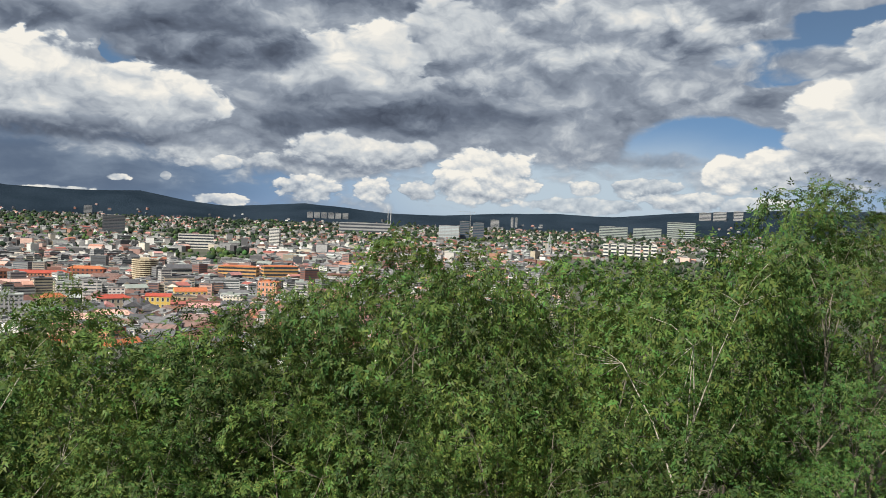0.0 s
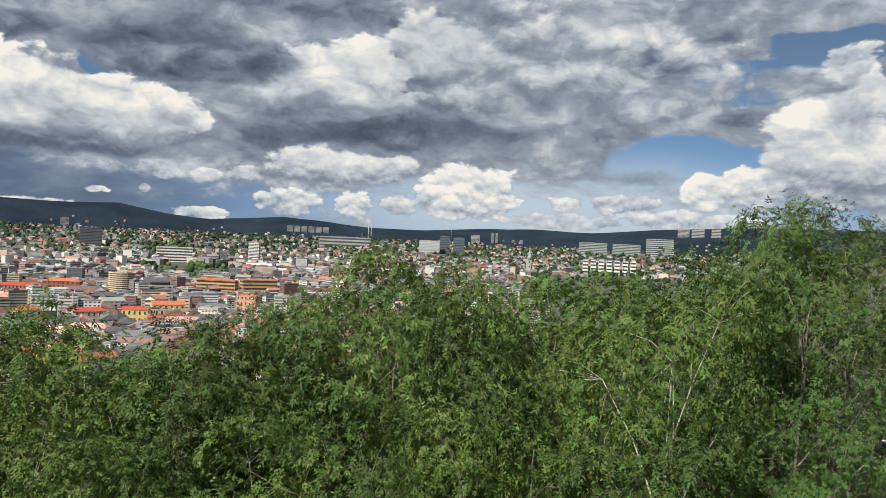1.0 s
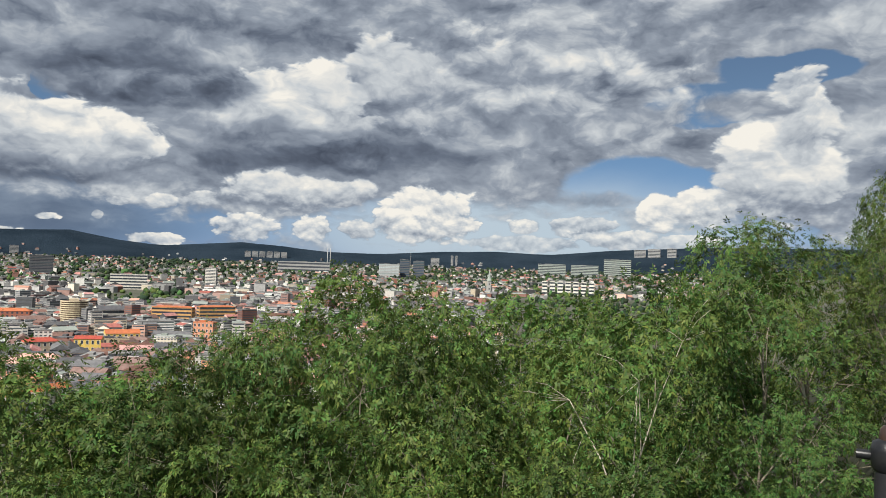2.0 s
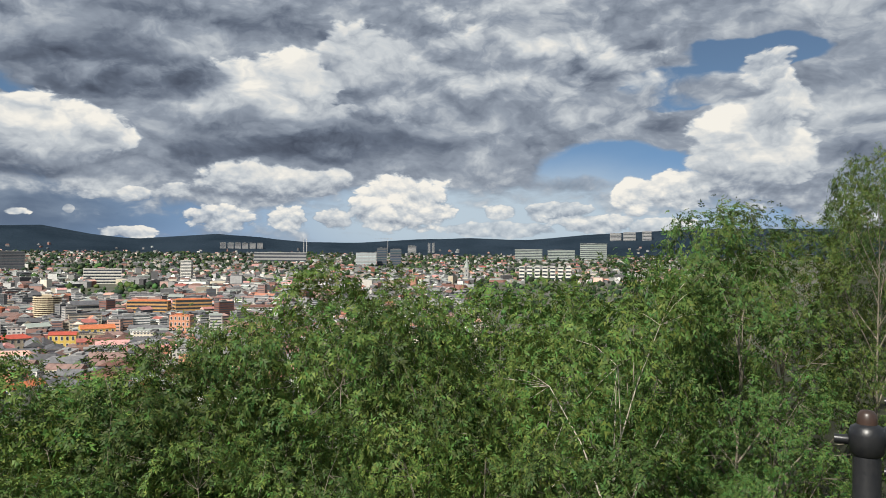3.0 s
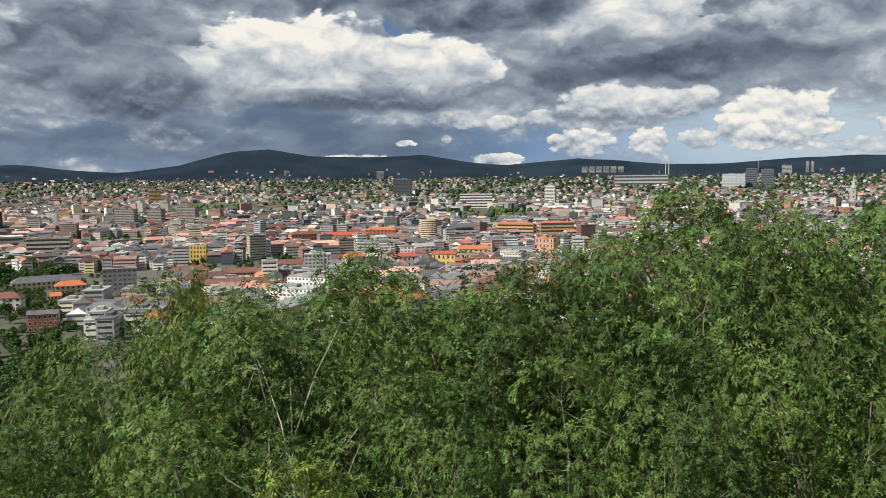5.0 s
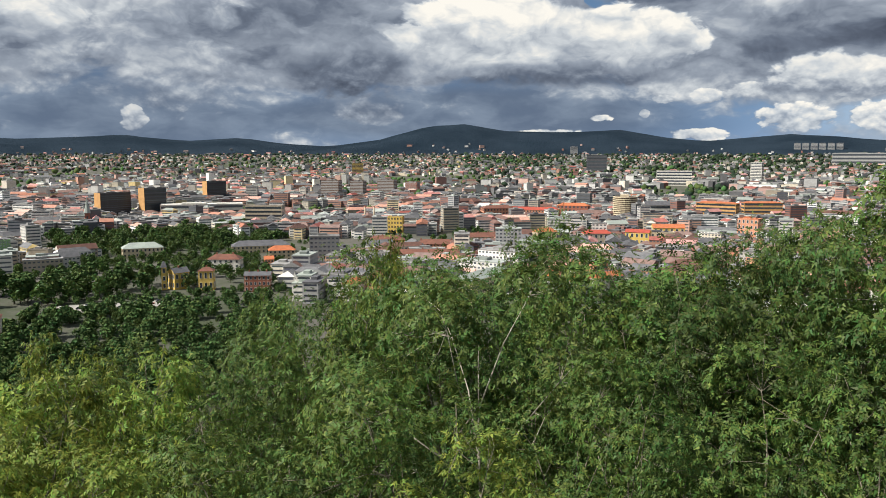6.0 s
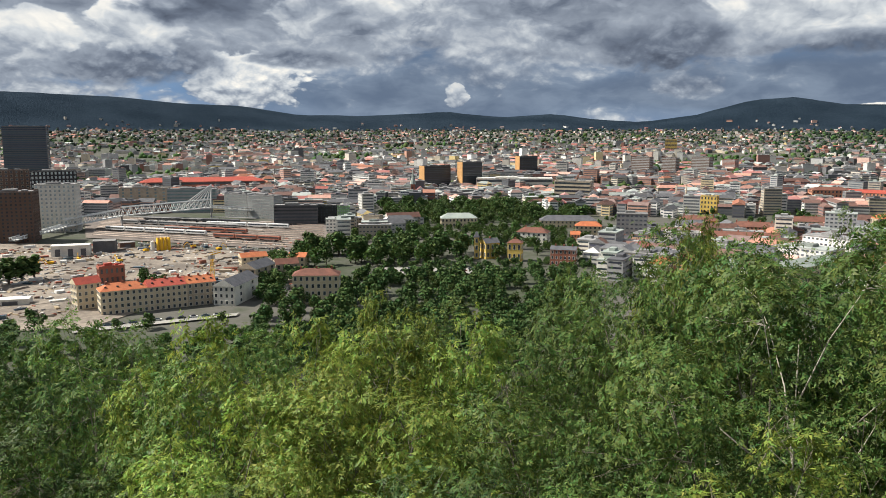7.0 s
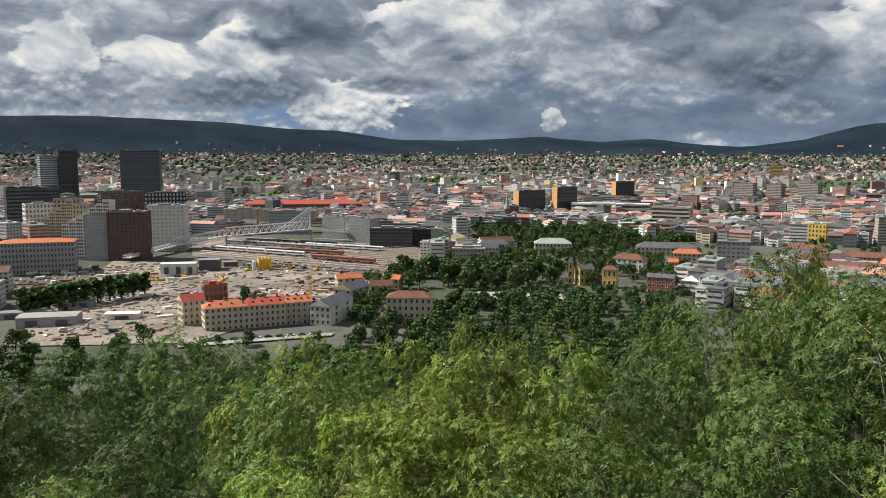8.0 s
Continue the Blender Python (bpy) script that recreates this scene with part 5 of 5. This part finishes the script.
def tinted(mat, name):
    """The same paint, varied from house to house within one mesh."""
    m = mat.copy()
    m.name = name
    t = m.node_tree
    b = next(n for n in t.nodes if n.type == "BSDF_PRINCIPLED")
    src = b.inputs["Base Color"].links[0].from_socket
    g = t.nodes.new("ShaderNodeNewGeometry")
    h = t.nodes.new("ShaderNodeHueSaturation")
    Node.tree = t
    rnd = Node(g.outputs["Random Per Island"])
    t.links.new((rnd * 0.7 + 0.68).s, h.inputs["Value"])
    t.links.new((rnd * -0.35 + 0.9).s, h.inputs["Saturation"])
    t.links.new(src, h.inputs["Color"])
    t.links.new(h.outputs[0], b.inputs["Base Color"])
    return m


FAR_WALLS = [tinted(m, m.name + "_varied") for m in WALLS]
FAR_ROOFS = [tinted(m, m.name + "_varied") for m in ROOFS]
MATS = FAR_WALLS + FAR_ROOFS + [GLASS_FAR]
GLS = len(MATS) - 1
bands = {}
houses, own_count = 0, 0
WALL_WORDS = ["white", "cream", "beige", "grey", "salmon", "red-brick", "dark grey", "yellow"]
ROOF_WORDS = ["orange tiled", "red tiled", "brown tiled", "dark slate", "flat felt", "grey-green metal"]
for ring in range(209):
    r = 540 * (3900 / 540) ** (ring / 200)
    gap = 26 + 0.006 * r
    n = int(radians(125) * r / gap)
    for i in range(n):
        az = -26 + 125 * (i + crng.uniform(-.35, .35)) / n
        rr = r * (1 + crng.uniform(-.006, .006))
        if crng.random() < (.42 if az < 32 and rr > 1150 else .2) or any(a0 < az < a1 and r0 < rr < r1 for a0, a1, r0, r1 in FREE):
            continue
        if rr > 3900 and crng.random() < .45 + (rr - 3900) / 600:
            continue
        if az < -8 and rr < 2200 or az < 4 and rr < 900:
            continue
        p = spot(az, rr)
        if np.min(np.hypot(near_xy[:, 0] - p.x, near_xy[:, 1] - p.y)) < 24:
            continue
        if noise.noise((p.x * .0028, p.y * .0028, 7.0)) > 0.28:
            continue                                   # parks
        style = crng.random()
        w, d = crng.uniform(14, 34), crng.uniform(10, 14)
        h = crng.uniform(9, 17) if rr < 2200 else crng.uniform(5, 9) * (1 if rr < 3000 else .8)
        if style > .95:
            h, w, d = h * 1.9, w * .8, 14
        if rr > 2200:
            w, d = w * (.75 if rr < 3000 else .55), d * (.9 if rr < 3000 else .7)
        # cloud shade over the north is put into darker walls and greyer roofs
        red = noise.noise((p.x * .002, p.y * .002, 2.0)) > 0.0 and not (az < 30 and rr > 1150)
        north = az < 32 and rr > 1150
        wi = int(crng.choice(8, p=[.12, .04, .12, .30, .03, .17, .22, .0] if north else [.40, .13, .11, .13, .07, .08, .05, .03]))
        if rr > 2600 and wi in (0, 1):
            wi = int(crng.choice([0, 2, 3, 3, 5, 6]))
        if crng.random() < .12:
            w, d = w * 1.8, d * 1.3
        pitched = style < (.62 if red else .35)
        ri = int(crng.choice(6, p=[.13, .10, .36, .31, .02, .08])) if pitched else int(crng.choice([3, 4, 4, 5]))
        storeys = max(2, int(h / 3.1))
        turn = (round(noise.noise((p.x * .003, p.y * .003, 4.0)) * 6) * 15 + crng.choice([0, 90])) % 180 - 90
        m4 = facing(az, rr, turn)
        own = rr < 900 and own_count < 65
        loc, top = Mesh(), Mesh()
        loc.box(-w / 2, -d / 2, -4, w / 2, d / 2, h, wi)
        if pitched:
            top.roof(-w / 2, -d / 2, w / 2, d / 2, h, crng.uniform(2.8, 4.5), d * .4 if crng.random() < .4 else 0, 8 + ri, .4, 8 + ri if red else wi)
        else:
            top.box(-w / 2 - .2, -d / 2 - .2, h - .2, w / 2 + .2, d / 2 + .2, h + .5, 8 + ri)
            top.box(-w * .2, -d * .2, h + .4, w * .1, d * .2, h + 2.4, 8 + ri)
        rows_of_panes = []
        if rr < 1700:
            to_eye = m4.to_3x3().inverted() @ Vector((-p.x, -p.y, 0))
            sy, sx = (1 if to_eye.y > 0 else -1), (1 if to_eye.x > 0 else -1)
            for s in range(storeys):
                z, row = (s + .35) * h / storeys, Mesh()
                nb = int(w / 3.2) if rr < 900 else 1
                for k in range(nb):
                    x0, x1 = -w / 2 + (k + .22) * w / nb, -w / 2 + (k + .78) * w / nb
                    if nb == 1:
                        x0, x1 = -w / 2 + .8, w / 2 - .8
                    y = sy * (d / 2 + .06)
                    row.add([(x0, y, z), (x1, y, z), (x1, y, z + 1.3), (x0, y, z + 1.3)], [(0, 1, 2, 3)], GLS)
                x = sx * (w / 2 + .06)
                row.add([(x, -d / 2 + 1, z), (x, d / 2 - 1, z), (x, d / 2 - 1, z + 1.3), (x, -d / 2 + 1, z + 1.3)], [(0, 1, 2, 3)], GLS)
                rows_of_panes.append(row)
        if own:
            own_count += 1
            root = thing("town_house", m4, f"{WALL_WORDS[wi]} town house with {ROOF_WORDS[ri]} roof", "house", "town houses")
            part("wall", loc, WALLS[wi], root).data.polygons.foreach_set("material_index", [0] * len(loc.f))
            part("roof", top, ROOFS[ri], root)
            panes_all = Mesh()
            for row in rows_of_panes:
                panes_all.add(row.v, row.f)
            tagged(part("windows", panes_all, GLASS, root), kind="stuff")
            continue
        for extra in (top, *rows_of_panes):
            k = len(loc.v)
            loc.v.extend(extra.v)
            loc.f.extend([tuple(q + k for q in f) for f in extra.f])
            loc.m.extend(extra.m)
        key = int(az // 25), int(math.log(rr / 500) * 2.2)
        tgt = bands.setdefault(key, Mesh())
        k = len(tgt.v)
        tgt.v.extend([tuple(m4 @ Vector(q)) for q in loc.v])
        tgt.f.extend([tuple(a + k for a in f) for f in loc.f])
        tgt.m.extend(loc.m)
        houses += 1
for key, m in bands.items():
    ob = part("city_quarter", m, MATS)
    tagged(ob, "dense city quarter of pale and brick houses with red and grey roofs", "houses", "city quarters", "stuff")

# trees between the houses, and woods on the far slopes
ico = bmesh.new()
bmesh.ops.create_icosphere(ico, subdivisions=1, radius=1.0)
iv = np.array([v.co[:] for v in ico.verts])
iq = np.array([[v.index for v in f.verts] for f in ico.faces])
ico.free()


def woods(name, count, az0, az1, r0, r1, size, mat, label, keep=None, power=1.0):
    vs, fs, k = [], [], 0
    for i in range(count):
        az = crng.uniform(az0, az1)
        r = r0 + (r1 - r0) * crng.uniform(0, 1) ** power
        p = spot(az, r)
        if keep and not keep(p, az, r):
            continue
        s = size * crng.uniform(.6, 1.35)
        v = iv * (1 + crng.normal(0, .2, (len(iv), 1))) * np.array([s * crng.uniform(.8, 1.3), s * crng.uniform(.8, 1.3), s * crng.uniform(.8, 1.2)])
        vs.append(v + np.array([p.x, p.y, p.z + s * .55]))
        fs.append(iq + k)
        k += len(iv)
    ob = new(name, array_mesh(name, np.concatenate(vs), np.concatenate(fs), mat))
    return tagged(ob, label, "woods", kind="stuff")


def park_ground(p, az, r):
    return noise.noise((p.x * .0028, p.y * .0028, 7.0)) > 0.24 and not any(a0 < az < a1 and r0 < r < r1 for a0, a1, r0, r1 in FREE)


woods("park_trees", 2400, -26, 99, 1150, 3900, 6.5, LEAF_FAR, "dark green trees in the city's parks", park_ground)
woods("street_trees", 5200, -26, 99, 1150, 3700, 4.6, LEAF_FAR, "small dark green trees between the houses",
      lambda p, az, r: not any(a0 < az < a1 and r0 < r < r1 for a0, a1, r0, r1 in FREE), 1.2)
woods("suburb_trees", 3600, -26, 99, 2500, 3950, 6.0, CONIFER, "dark woods on the outer slopes", None, .6)
woods("north_woods", 1700, -26, 32, 1350, 3900, 7.0, CONIFER, "dark woods and avenues between the northern quarters")
woods("hill_park", 130, 34, 42, 1700, 1950, 9.0, LEAF_FAR, "wooded park on a low hill behind the high-rises")

# ---- railing at the terrace edge ----
RUST = material("rusty_brown_iron", (.05, .028, .02), (.03, .02, .016), 12.0, .35, spec=.5)


def post(az, r):
    root = thing("railing_post", facing(az, r) @ pose(0, 0, .035), "black cast-iron railing post with a ball cap", "post", "railing posts")
    m = Mesh()
    m.lathe([(.085, -.3), (.085, .38), (.07, .40), (.07, .44), (.06, .46), (.06, .78), (.055, .80)], 24)
    part("shaft", m, IRON, root, smooth=True)
    m = Mesh()
    m.lathe([(.055, .79), (.074, .81), (.079, .85), (.079, .89), (.070, .925), (.045, .94)], 24)
    part("collar", m, IRON, root, smooth=True)
    m = Mesh()
    m.lathe([(.045, .935), (.044, .955), (.040, .985), (.028, 1.0), (0.0, 1.006)], 24)
    part("cap", m, RUST, root, smooth=True)
    for z in (.87, .5):
        m = Mesh()
        m.tube([(-.135, 0, z - .01), (.135, 0, z - .01)], [.022, .026], 12)
        part("socket", m, IRON, root, smooth=True)
    return root


post(-32.55, 4.05)
post(-35.4, 4.7)
a, b = spot(-32.55, 4.05), spot(-35.4, 4.7)
for z in (.87, .5):
    m = Mesh()
    m.tube([a + Vector((0, 0, z)), b + Vector((0, 0, z)), b + (b - a) * 3 + Vector((0, 0, z))], [.02, .02, .02], 10)
    tagged(part("handrail", m, IRON, smooth=True), "black iron rail between the posts", "railing", "rails")
terrace = Mesh()
terrace.lathe([(1.5, -.8), (1.5, .04), (0, .04)], 40)
ob = part("terrace", terrace, PAVING, m=pose(0, 0, 100))
tagged(ob, "small pale paved lookout terrace", "terrace", kind="structure")
